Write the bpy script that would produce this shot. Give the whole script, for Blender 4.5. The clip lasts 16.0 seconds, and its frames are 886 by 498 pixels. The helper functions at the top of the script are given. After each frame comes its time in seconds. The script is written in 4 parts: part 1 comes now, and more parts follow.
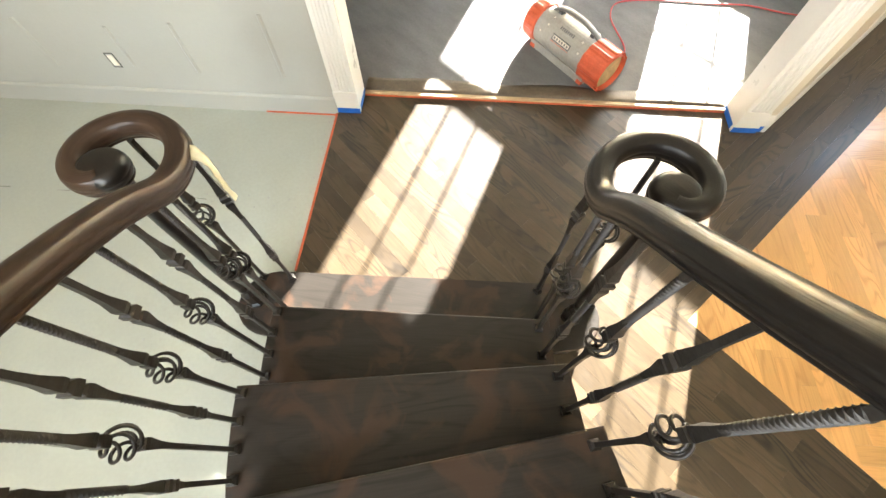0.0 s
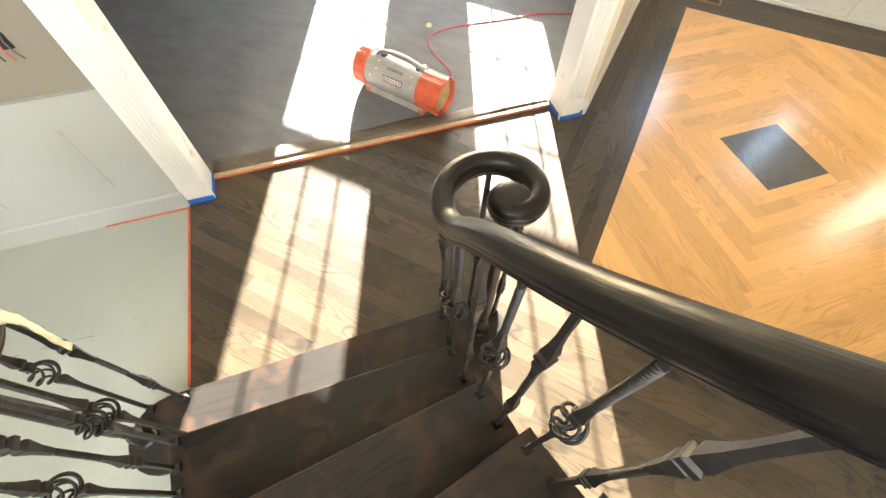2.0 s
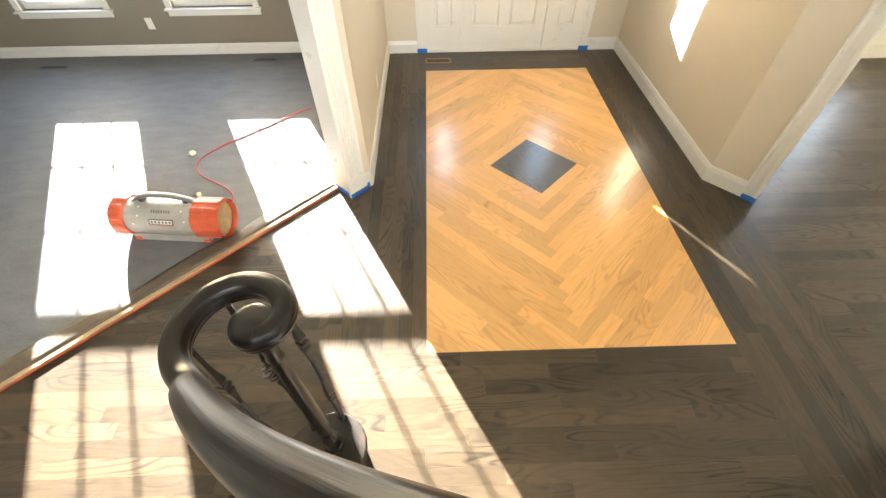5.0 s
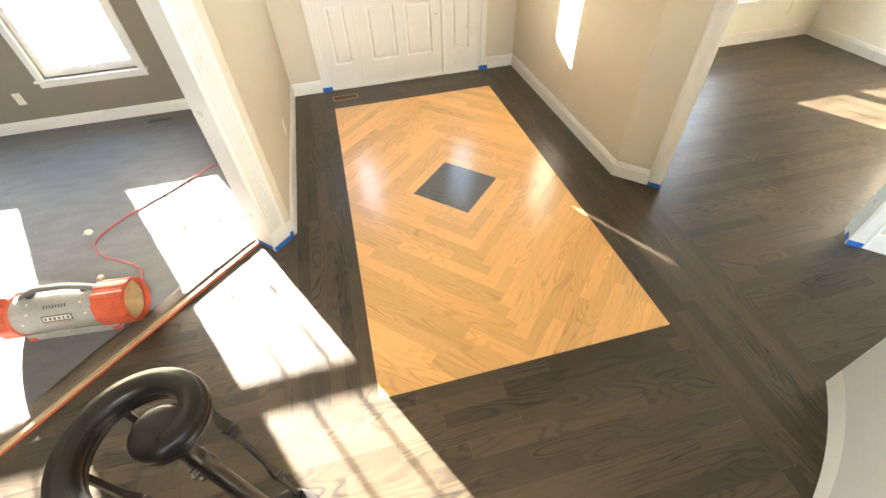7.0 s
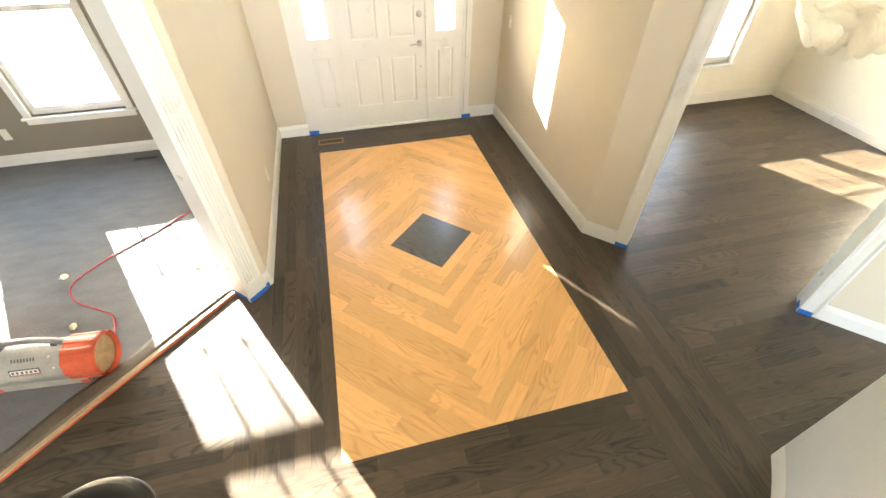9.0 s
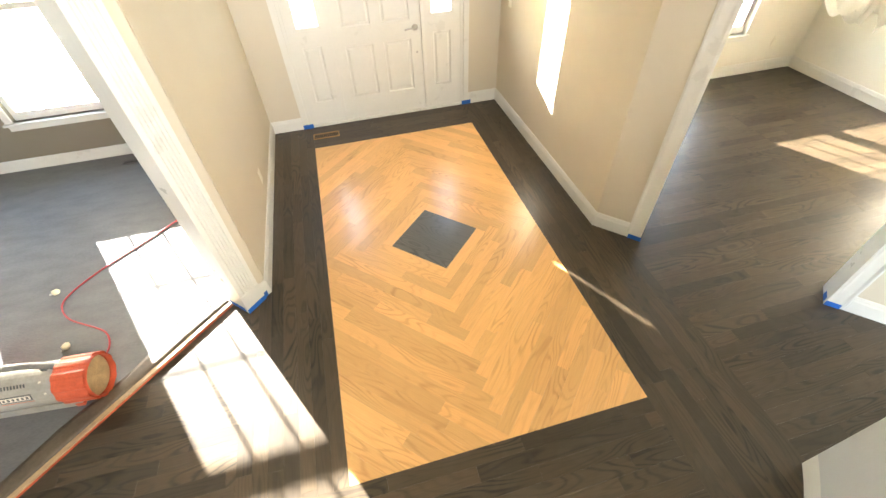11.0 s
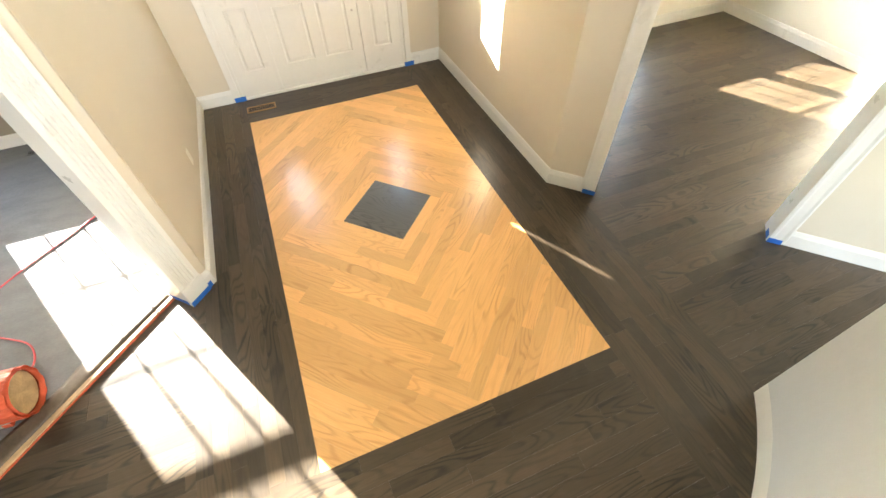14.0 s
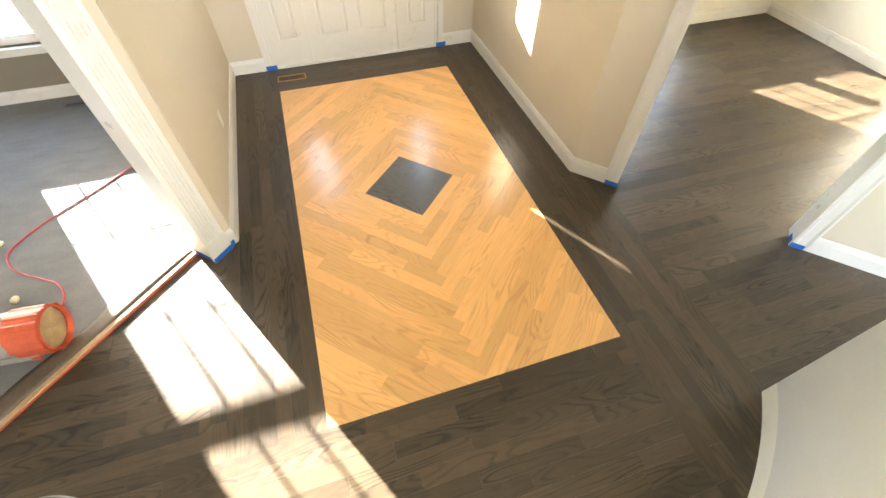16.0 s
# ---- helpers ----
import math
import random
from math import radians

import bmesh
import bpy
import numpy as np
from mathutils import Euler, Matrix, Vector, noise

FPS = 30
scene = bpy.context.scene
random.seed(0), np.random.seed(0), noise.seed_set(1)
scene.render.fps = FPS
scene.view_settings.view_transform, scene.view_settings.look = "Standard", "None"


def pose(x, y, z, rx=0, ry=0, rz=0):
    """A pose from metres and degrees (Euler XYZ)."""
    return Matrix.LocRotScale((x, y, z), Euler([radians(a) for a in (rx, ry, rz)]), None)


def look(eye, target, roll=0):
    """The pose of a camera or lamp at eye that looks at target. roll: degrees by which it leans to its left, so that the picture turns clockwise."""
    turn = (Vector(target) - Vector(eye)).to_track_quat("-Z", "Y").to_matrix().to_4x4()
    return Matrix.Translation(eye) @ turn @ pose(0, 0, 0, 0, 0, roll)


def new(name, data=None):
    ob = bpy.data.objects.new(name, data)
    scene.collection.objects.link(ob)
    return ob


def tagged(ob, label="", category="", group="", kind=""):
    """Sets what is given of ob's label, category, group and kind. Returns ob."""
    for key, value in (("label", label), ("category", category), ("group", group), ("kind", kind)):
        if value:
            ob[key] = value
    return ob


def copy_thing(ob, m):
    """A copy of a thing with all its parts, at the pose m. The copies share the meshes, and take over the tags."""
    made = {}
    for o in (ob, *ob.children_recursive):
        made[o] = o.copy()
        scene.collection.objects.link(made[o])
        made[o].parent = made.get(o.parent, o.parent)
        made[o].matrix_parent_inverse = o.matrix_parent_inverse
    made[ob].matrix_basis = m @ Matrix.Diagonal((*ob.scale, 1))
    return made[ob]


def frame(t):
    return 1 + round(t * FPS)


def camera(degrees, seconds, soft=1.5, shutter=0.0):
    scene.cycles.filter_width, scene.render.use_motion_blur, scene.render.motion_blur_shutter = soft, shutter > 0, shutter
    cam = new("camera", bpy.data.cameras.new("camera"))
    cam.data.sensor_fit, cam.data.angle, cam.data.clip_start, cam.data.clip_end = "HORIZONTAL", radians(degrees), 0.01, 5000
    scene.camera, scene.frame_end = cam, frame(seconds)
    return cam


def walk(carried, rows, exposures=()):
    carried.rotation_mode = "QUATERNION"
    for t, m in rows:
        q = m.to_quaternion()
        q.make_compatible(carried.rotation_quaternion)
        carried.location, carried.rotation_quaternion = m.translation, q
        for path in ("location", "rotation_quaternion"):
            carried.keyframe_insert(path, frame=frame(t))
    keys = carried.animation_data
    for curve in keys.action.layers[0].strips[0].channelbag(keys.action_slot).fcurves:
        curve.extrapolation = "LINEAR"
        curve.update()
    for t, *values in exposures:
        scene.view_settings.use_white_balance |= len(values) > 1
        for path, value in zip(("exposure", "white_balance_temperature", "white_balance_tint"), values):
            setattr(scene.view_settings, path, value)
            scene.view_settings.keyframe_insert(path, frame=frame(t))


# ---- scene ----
cam = camera(93.6, 16.0)
PATH = [
    (0, (-0.32, -1.359, 2.071), (-1.019, -0.774, 0.291), -0.9),
    (0.5, (-0.306, -1.336, 2.078), (-0.949, -0.666, 0.307), 0.0),
    (1, (-0.285, -1.306, 2.088), (-0.874, -0.536, 0.339), 0.7),
    (1.2, (-0.281, -1.291, 2.092), (-0.835, -0.493, 0.344), 1.0),
    (1.5, (-0.267, -1.28, 2.096), (-0.775, -0.415, 0.366), 1.3),
    (2, (-0.248, -1.253, 2.109), (-0.707, -0.314, 0.404), 1.2),
    (2.5, (-0.22, -1.231, 2.114), (-0.611, -0.204, 0.443), 1.4),
    (3, (-0.18, -1.201, 2.11), (-0.511, -0.071, 0.493), 2.1),
    (3.5, (-0.127, -1.143, 2.136), (-0.407, 0.043, 0.55), 2.1),
    (4, (-0.071, -1.092, 2.135), (-0.256, 0.155, 0.583), 3.1),
    (4.5, (0.012, -1.092, 2.114), (-0.057, 0.205, 0.593), 1.3),
    (7, (0.163, -1.028, 2.125), (0.456, 0.329, 0.686), -3.0),
    (7.5, (0.179, -1.025, 2.19), (0.541, 0.362, 0.795), -3.3),
    (8, (0.178, -1.025, 2.261), (0.53, 0.366, 0.868), -3.4),
    (8.5, (0.264, -0.974, 2.328), (0.625, 0.411, 0.932), -0.5),
    (9, (0.317, -0.937, 2.387), (0.676, 0.47, 1.011), 0.2),
    (11.5, (0.373, -0.696, 2.365), (0.688, 0.65, 0.919), -2.9),
    (12, (0.36, -0.675, 2.342), (0.665, 0.67, 0.894), -2.6),
    (12.5, (0.356, -0.668, 2.339), (0.654, 0.65, 0.864), -2.2),
    (13, (0.377, -0.669, 2.329), (0.724, 0.604, 0.826), -2.3),
    (13.5, (0.39, -0.676, 2.307), (0.804, 0.564, 0.794), -2.1),
    (14, (0.425, -0.683, 2.288), (0.886, 0.512, 0.752), -1.8),
    (14.5, (0.444, -0.69, 2.283), (0.937, 0.475, 0.734), -2.2),
    (15, (0.457, -0.708, 2.271), (0.975, 0.422, 0.704), -1.8),
    (15.5, (0.447, -0.719, 2.268), (0.951, 0.391, 0.682), -0.3),
    (16, (0.356, -0.756, 2.253), (0.751, 0.427, 0.69), 0.8),
]
walk(cam, [(t, look(eye, target, roll)) for t, eye, target, roll in PATH])

# ---- world, sun and exposure ----
SUN_WAY = Vector((0.4625, -0.8866, -0.338)).normalized()
scene.view_settings.exposure = 5.05
world = bpy.data.worlds.new("sky")
scene.world = world
world.use_nodes = True
wn = world.node_tree.nodes
sky = wn.new("ShaderNodeTexSky")
sky.sky_type = "NISHITA"
sky.sun_disc = False
sky.sun_elevation = math.asin(-SUN_WAY.z)
sky.sun_rotation = math.atan2(-SUN_WAY.x, -SUN_WAY.y)
world.node_tree.links.new(sky.outputs["Color"], wn["Background"].inputs["Color"])
wn["Background"].inputs["Strength"].default_value = 0.125
sun = new("sun", bpy.data.lights.new("sun", "SUN"))
sun.data.energy, sun.data.angle, sun.data.color = 4.7, radians(0.5), (1.0, 0.955, 0.88)
sun.matrix_world = look((-4, 8, 4), Vector((-4, 8, 4)) + SUN_WAY)


def fill_lamp(name, centre, target, w, h, watts, colour=(1.0, 0.97, 0.91)):
    """An added area lamp that gives soft fill light from an unseen opening."""
    lamp = new(name, bpy.data.lights.new(name, "AREA"))
    lamp.data.shape, lamp.data.size, lamp.data.size_y = "RECTANGLE", w, h
    lamp.data.energy, lamp.data.color = watts, colour
    lamp.matrix_world = look(centre, target)
    return lamp


# ---- materials ----
def material(name, colour, rough=0.5, metal=0.0, spread=0.12, scale=6.0, grain=60.0, bump=0.05, tint=None, stretch=(1, 1, 1), coat=0.0, per_object=0.0, spec=0.5):
    """Two scales of colour variation, roughness variation and fine relief on a principled surface."""
    m = bpy.data.materials.new(name)
    m.use_nodes = True
    nt = m.node_tree
    n, l = nt.nodes, nt.links.new
    p = n["Principled BSDF"]
    co = n.new("ShaderNodeTexCoord")
    mp = n.new("ShaderNodeMapping")
    mp.inputs["Scale"].default_value = stretch
    l(co.outputs["Object"], mp.inputs["Vector"])
    big, small = n.new("ShaderNodeTexNoise"), n.new("ShaderNodeTexNoise")
    big.inputs["Scale"].default_value, small.inputs["Scale"].default_value = scale, grain
    big.inputs["Detail"].default_value, small.inputs["Detail"].default_value = 4, 6
    l(mp.outputs["Vector"], big.inputs["Vector"])
    l(mp.outputs["Vector"], small.inputs["Vector"])
    add = n.new("ShaderNodeMath")
    add.operation = "MULTIPLY_ADD"
    add.inputs[1].default_value = 0.6
    l(big.outputs["Fac"], add.inputs[0])
    half = n.new("ShaderNodeMath")
    half.operation = "MULTIPLY"
    half.inputs[1].default_value = 0.4
    l(small.outputs["Fac"], half.inputs[0])
    l(half.outputs[0], add.inputs[2])
    ramp = n.new("ShaderNodeValToRGB")
    c = Vector(colour)
    dark = tint if tint else tuple(c * (1 - spread * 2))
    light = tuple(min(1.0, v) for v in c * (1 + spread))
    ramp.color_ramp.elements[0].position, ramp.color_ramp.elements[1].position = 0.3, 0.68
    ramp.color_ramp.elements[0].color, ramp.color_ramp.elements[1].color = (*dark, 1), (*light, 1)
    l(add.outputs[0], ramp.inputs["Fac"])
    last = ramp.outputs["Color"]
    if per_object:
        info, hsv = n.new("ShaderNodeObjectInfo"), n.new("ShaderNodeHueSaturation")
        rng = n.new("ShaderNodeMapRange")
        rng.inputs["To Min"].default_value, rng.inputs["To Max"].default_value = 1 - per_object, 1 + per_object
        l(info.outputs["Random"], rng.inputs["Value"])
        l(rng.outputs["Result"], hsv.inputs["Value"])
        l(last, hsv.inputs["Color"])
        last = hsv.outputs["Color"]
    l(last, p.inputs["Base Color"])
    rr = n.new("ShaderNodeMapRange")
    rr.inputs["To Min"].default_value, rr.inputs["To Max"].default_value = max(0.02, rough - 0.08), min(1, rough + 0.08)
    l(big.outputs["Fac"], rr.inputs["Value"])
    l(rr.outputs["Result"], p.inputs["Roughness"])
    p.inputs["Metallic"].default_value = metal
    p.inputs["Coat Weight"].default_value = coat
    p.inputs["Coat Roughness"].default_value = 0.12
    p.inputs["Specular IOR Level"].default_value = spec
    if bump:
        b = n.new("ShaderNodeBump")
        b.inputs["Strength"].default_value, b.inputs["Distance"].default_value = bump, 0.01
        l(small.outputs["Fac"], b.inputs["Height"])
        l(b.outputs["Normal"], p.inputs["Normal"])
    return m


def wood(name, light, dark, rough, spread=0.25, ring=6.0, contrast=1.0, bump=0.06, coat=0.0, spec=0.5, dust=0.0, source="Object", dust_tone=(0.15, 0.135, 0.12)):
    """Sawn oak: cathedral rings drawn out along the board, pores, a tone of its own for each board."""
    m = bpy.data.materials.new(name)
    m.use_nodes = True
    nt = m.node_tree
    n, l = nt.nodes, nt.links.new
    p = n["Principled BSDF"]
    co, info = n.new("ShaderNodeTexCoord"), n.new("ShaderNodeObjectInfo")
    shift = n.new("ShaderNodeVectorMath")
    shift.operation = "MULTIPLY_ADD"
    comb = n.new("ShaderNodeCombineXYZ")
    for k, v in enumerate((37.0, 11.0, 5.0)):
        comb.inputs[k].default_value = v
    l(info.outputs["Random"], shift.inputs[0])
    l(comb.outputs[0], shift.inputs[1])
    l(co.outputs[source], shift.inputs[2])
    mp = n.new("ShaderNodeMapping")
    mp.inputs["Scale"].default_value = (1.7, 9.0, 9.0)
    l(shift.outputs[0], mp.inputs["Vector"])
    soft = n.new("ShaderNodeTexNoise")
    soft.inputs["Scale"].default_value, soft.inputs["Detail"].default_value = 1.0, 0.6
    l(mp.outputs["Vector"], soft.inputs["Vector"])
    rings = n.new("ShaderNodeMath")
    rings.operation = "MULTIPLY"
    rings.inputs[1].default_value = ring
    l(soft.outputs["Fac"], rings.inputs[0])
    saw = n.new("ShaderNodeMath")
    saw.operation = "PINGPONG"
    saw.inputs[1].default_value = 0.5
    l(rings.outputs[0], saw.inputs[0])
    line, where, shown = n.new("ShaderNodeMapRange"), n.new("ShaderNodeTexNoise"), n.new("ShaderNodeMath")
    line.interpolation_type = "SMOOTHSTEP"
    line.inputs["From Min"].default_value, line.inputs["From Max"].default_value = 0.22, 0.5
    l(saw.outputs[0], line.inputs["Value"])
    where.inputs["Scale"].default_value = 1.6
    l(shift.outputs[0], where.inputs["Vector"])
    shown.operation = "MULTIPLY"
    l(line.outputs["Result"], shown.inputs[0])
    some = n.new("ShaderNodeMapRange")
    some.inputs["From Min"].default_value, some.inputs["From Max"].default_value, some.inputs["To Min"].default_value = 0.42, 0.66, 0.2
    l(where.outputs["Fac"], some.inputs["Value"])
    l(some.outputs["Result"], shown.inputs[1])
    mp2 = n.new("ShaderNodeMapping")
    mp2.inputs["Scale"].default_value = (6.0, 220.0, 220.0)
    l(shift.outputs[0], mp2.inputs["Vector"])
    pore = n.new("ShaderNodeTexNoise")
    pore.inputs["Scale"].default_value, pore.inputs["Detail"].default_value = 1.0, 4
    l(mp2.outputs["Vector"], pore.inputs["Vector"])
    mix = n.new("ShaderNodeMath")
    mix.operation = "MULTIPLY_ADD"
    mix.inputs[1].default_value = 0.8 * contrast
    l(shown.outputs[0], mix.inputs[0])
    calm = n.new("ShaderNodeMath")
    calm.operation = "MULTIPLY_ADD"
    calm.inputs[1].default_value, calm.inputs[2].default_value = 0.55, 0.2
    l(pore.outputs["Fac"], calm.inputs[0])
    l(calm.outputs[0], mix.inputs[2])
    ramp = n.new("ShaderNodeValToRGB")
    ramp.color_ramp.elements[0].position, ramp.color_ramp.elements[1].position = 0.38, 1.0
    ramp.color_ramp.elements[0].color, ramp.color_ramp.elements[1].color = (*light, 1), (*dark, 1)
    l(mix.outputs[0], ramp.inputs["Fac"])
    hsv, rng = n.new("ShaderNodeHueSaturation"), n.new("ShaderNodeMapRange")
    rng.inputs["To Min"].default_value, rng.inputs["To Max"].default_value = 1 - spread, 1 + spread
    l(info.outputs["Random"], rng.inputs["Value"])
    l(rng.outputs["Result"], hsv.inputs["Value"])
    l(ramp.outputs["Color"], hsv.inputs["Color"])
    tone = hsv.outputs["Color"]
    if dust:
        cloud, cover, over = n.new("ShaderNodeTexNoise"), n.new("ShaderNodeMapRange"), n.new("ShaderNodeMix")
        over.data_type = "RGBA"
        cloud.inputs["Scale"].default_value, cloud.inputs["Detail"].default_value, cloud.inputs["Distortion"].default_value = 6.0, 8, 1.2
        l(shift.outputs[0], cloud.inputs["Vector"])
        cover.inputs["From Min"].default_value, cover.inputs["From Max"].default_value, cover.inputs["To Max"].default_value = 0.5, 0.62, dust
        l(cloud.outputs["Fac"], cover.inputs["Value"])
        l(cover.outputs["Result"], over.inputs["Factor"])
        l(tone, over.inputs["A"])
        over.inputs["B"].default_value = (*dust_tone, 1)
        tone = over.outputs["Result"]
    l(tone, p.inputs["Base Color"])
    wide = n.new("ShaderNodeTexNoise")
    wide.inputs["Scale"].default_value = 3.0
    l(co.outputs["Object"], wide.inputs["Vector"])
    rr = n.new("ShaderNodeMapRange")
    rr.inputs["To Min"].default_value, rr.inputs["To Max"].default_value = rough - 0.07, rough + 0.07
    l(wide.outputs["Fac"], rr.inputs["Value"])
    l(rr.outputs["Result"], p.inputs["Roughness"])
    p.inputs["Coat Weight"].default_value, p.inputs["Coat Roughness"].default_value = coat, 0.15
    p.inputs["Specular IOR Level"].default_value = spec
    b = n.new("ShaderNodeBump")
    b.inputs["Strength"].default_value, b.inputs["Distance"].default_value = bump, 0.004
    l(pore.outputs["Fac"], b.inputs["Height"])
    l(b.outputs["Normal"], p.inputs["Normal"])
    return m


def glass(name):
    """A thin clear pane: it lets light straight through and mirrors a little, more at a slant."""
    m = bpy.data.materials.new(name)
    m.use_nodes = True
    n, l = m.node_tree.nodes, m.node_tree.links.new
    n.remove(n["Principled BSDF"])
    clear, shine, both, facing, slant = (n.new("ShaderNode" + k) for k in ("BsdfTransparent", "BsdfGlossy", "MixShader", "LayerWeight", "Math"))
    slant.operation = "POWER"
    slant.inputs[1].default_value = 4.0
    l(facing.outputs["Facing"], slant.inputs[0])
    clear.inputs["Color"].default_value = (0.96, 0.98, 0.97, 1)
    shine.inputs["Roughness"].default_value = 0.02
    l(slant.outputs[0], both.inputs[0])
    l(clear.outputs[0], both.inputs[1])
    l(shine.outputs[0], both.inputs[2])
    l(both.outputs[0], n["Material Output"].inputs["Surface"])
    return m


BEIGE = material("beige_paint", (0.585, 0.515, 0.395), 0.55, spread=0.03, scale=2, grain=140, bump=0.04, spec=0.25)
TAUPE = material("taupe_paint", (0.23, 0.20, 0.148), 0.6, spread=0.03, scale=2, grain=140, bump=0.04, spec=0.25)
CREAM = material("cream_paint", (0.74, 0.70, 0.60), 0.6, spread=0.03, scale=2, grain=140, bump=0.04, spec=0.25)
WHITE = material("white_trim_paint", (0.68, 0.658, 0.595), 0.3, spread=0.02, scale=5, grain=40, bump=0.02)
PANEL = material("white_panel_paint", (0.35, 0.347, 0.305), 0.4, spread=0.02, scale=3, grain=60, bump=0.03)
STAIRWALL = material("pale_grey_wall_paint", (0.50, 0.50, 0.485), 0.55, spread=0.03, scale=2, grain=140, bump=0.04)
OAK = wood("golden_oak", (0.82, 0.474, 0.180), (0.55, 0.268, 0.088), 0.30, 0.14, ring=13, contrast=0.46, coat=0.22)
DARK_OAK = wood("dark_stained_oak", (0.070, 0.0495, 0.0285), (0.016, 0.0125, 0.0082), 0.38, 0.36, ring=12, contrast=0.6, coat=0.06, spec=0.40, dust=0.05)
# centre board: reflected gloss and dust are both mixed into its grey
DUSTY_SHEEN_OAK = wood("dusty_sheen_oak", (0.115, 0.108, 0.094), (0.045, 0.042, 0.037), 0.3, 0.05, ring=14, contrast=0.7, coat=0.25, spec=0.45)
TREAD_OAK = wood("dark_stained_tread", (0.029, 0.0248, 0.0208), (0.0098, 0.0084, 0.0071), 0.42, 0.18, ring=8, contrast=0.5, dust=0.8, spec=0.25, dust_tone=(0.055, 0.032, 0.021))
RAIL_GRAIN = wood("grained_rail_wood", (0.012, 0.0095, 0.0078), (0.0032, 0.0028, 0.0025), 0.34, 0.1, ring=7, contrast=0.6, bump=0.2, spec=0.34, source="UV")
RAIL_WORN = wood("worn_brown_rail_wood", (0.040, 0.024, 0.015), (0.006, 0.0045, 0.0036), 0.34, 0.1, ring=7, contrast=0.6, bump=0.2, spec=0.22, source="UV")
RAIL_WOOD = wood("dark_rail_wood", (0.013, 0.010, 0.008), (0.005, 0.004, 0.0034), 0.32, 0.1, ring=8, bump=0.1, spec=0.3)
FELT = material("grey_floor_paper", (0.165, 0.163, 0.157), 0.72, spread=0.12, scale=4, grain=45, bump=0.25, stretch=(1, 2.5, 1), spec=0.15)
BOARD = material("white_underlay_board", (0.36, 0.375, 0.315), 0.7, spread=0.05, scale=2.5, grain=50, bump=0.08)
RED_EDGE = material("red_stained_edge", (0.55, 0.10, 0.035), 0.6, spread=0.25, scale=9, grain=70)
RAW_EDGE = material("raw_wood_edge", (0.52, 0.36, 0.2), 0.6, spread=0.2, scale=9, grain=70, stretch=(0.3, 1, 1))
IRON = material("dark_wrought_iron", (0.030, 0.026, 0.022), 0.44, 0.45, spread=0.3, scale=25, grain=120, bump=0.08)
NICKEL = material("brushed_nickel", (0.45, 0.42, 0.38), 0.3, 1.0, spread=0.08, scale=30, grain=150, bump=0.02)
TAPE = material("blue_masking_tape", (0.01, 0.115, 0.45), 0.6, spread=0.12, scale=20, grain=120, bump=0.1)
ORANGE = material("orange_plastic", (0.62, 0.115, 0.05), 0.42, spread=0.12, scale=12, grain=90, bump=0.04)
GREY_PLASTIC = material("pale_grey_plastic", (0.40, 0.375, 0.32), 0.45, spread=0.12, scale=9, grain=60, bump=0.05)
HANDLE_GREY = material("mid_grey_plastic", (0.20, 0.19, 0.175), 0.4, spread=0.12, scale=15)
DARK_PLASTIC = material("dark_grey_plastic", (0.10, 0.10, 0.10), 0.45, spread=0.15, scale=15)
TAN_FILTER = material("tan_filter_cloth", (0.42, 0.30, 0.15), 0.8, spread=0.15, scale=20, grain=90, bump=0.2)
CORD = material("red_cord_rubber", (0.50, 0.05, 0.05), 0.5, spread=0.1)
IVORY = material("ivory_plastic", (0.75, 0.70, 0.58), 0.4, spread=0.05)
BRASS = material("brass_vent", (0.42, 0.24, 0.09), 0.4, 0.6, spread=0.15, scale=20)
BLACK = material("black_recess", (0.012, 0.011, 0.010), 0.7, spread=0.2)
SHEET = material("white_plastic_sheeting", (0.88, 0.86, 0.80), 0.45, spread=0.06, scale=8, bump=0.1)
nt = SHEET.node_tree
thin, both = nt.nodes.new("ShaderNodeBsdfTranslucent"), nt.nodes.new("ShaderNodeMixShader")
thin.inputs["Color"].default_value = (0.9, 0.87, 0.80, 1)
nt.links.new(nt.nodes["Principled BSDF"].outputs[0], both.inputs[1])
nt.links.new(thin.outputs[0], both.inputs[2])
nt.links.new(both.outputs[0], nt.nodes["Material Output"].inputs["Surface"])
STRAP = material("pale_yellow_strap", (0.84, 0.78, 0.56), 0.6, spread=0.1, scale=15)
PLASTER = material("ceiling_paint", (0.80, 0.77, 0.70), 0.8, spread=0.02, scale=2)
SOIL = material("pale_lawn_and_paving", (0.30, 0.29, 0.25), 0.9, spread=0.2, scale=1.5)
GLASS = glass("window_glass")


# ---- mesh helpers ----
def part(name, bm, mat, parent=None, label="", smooth=False):
    """A bmesh as one mesh object, under a thing or a part."""
    me = bpy.data.meshes.new(name)
    if smooth:
        for f in bm.faces:
            f.smooth = True
    bm.to_mesh(me)
    bm.free()
    me.materials.append(mat)
    ob = new(name, me)
    if parent:
        ob.parent = parent
    return tagged(ob, label)


def thing(name, m, label, category, group="", kind=""):
    ob = new(name)
    ob.empty_display_size = 0.1
    ob.matrix_world = m
    return tagged(ob, label, category, group, kind)


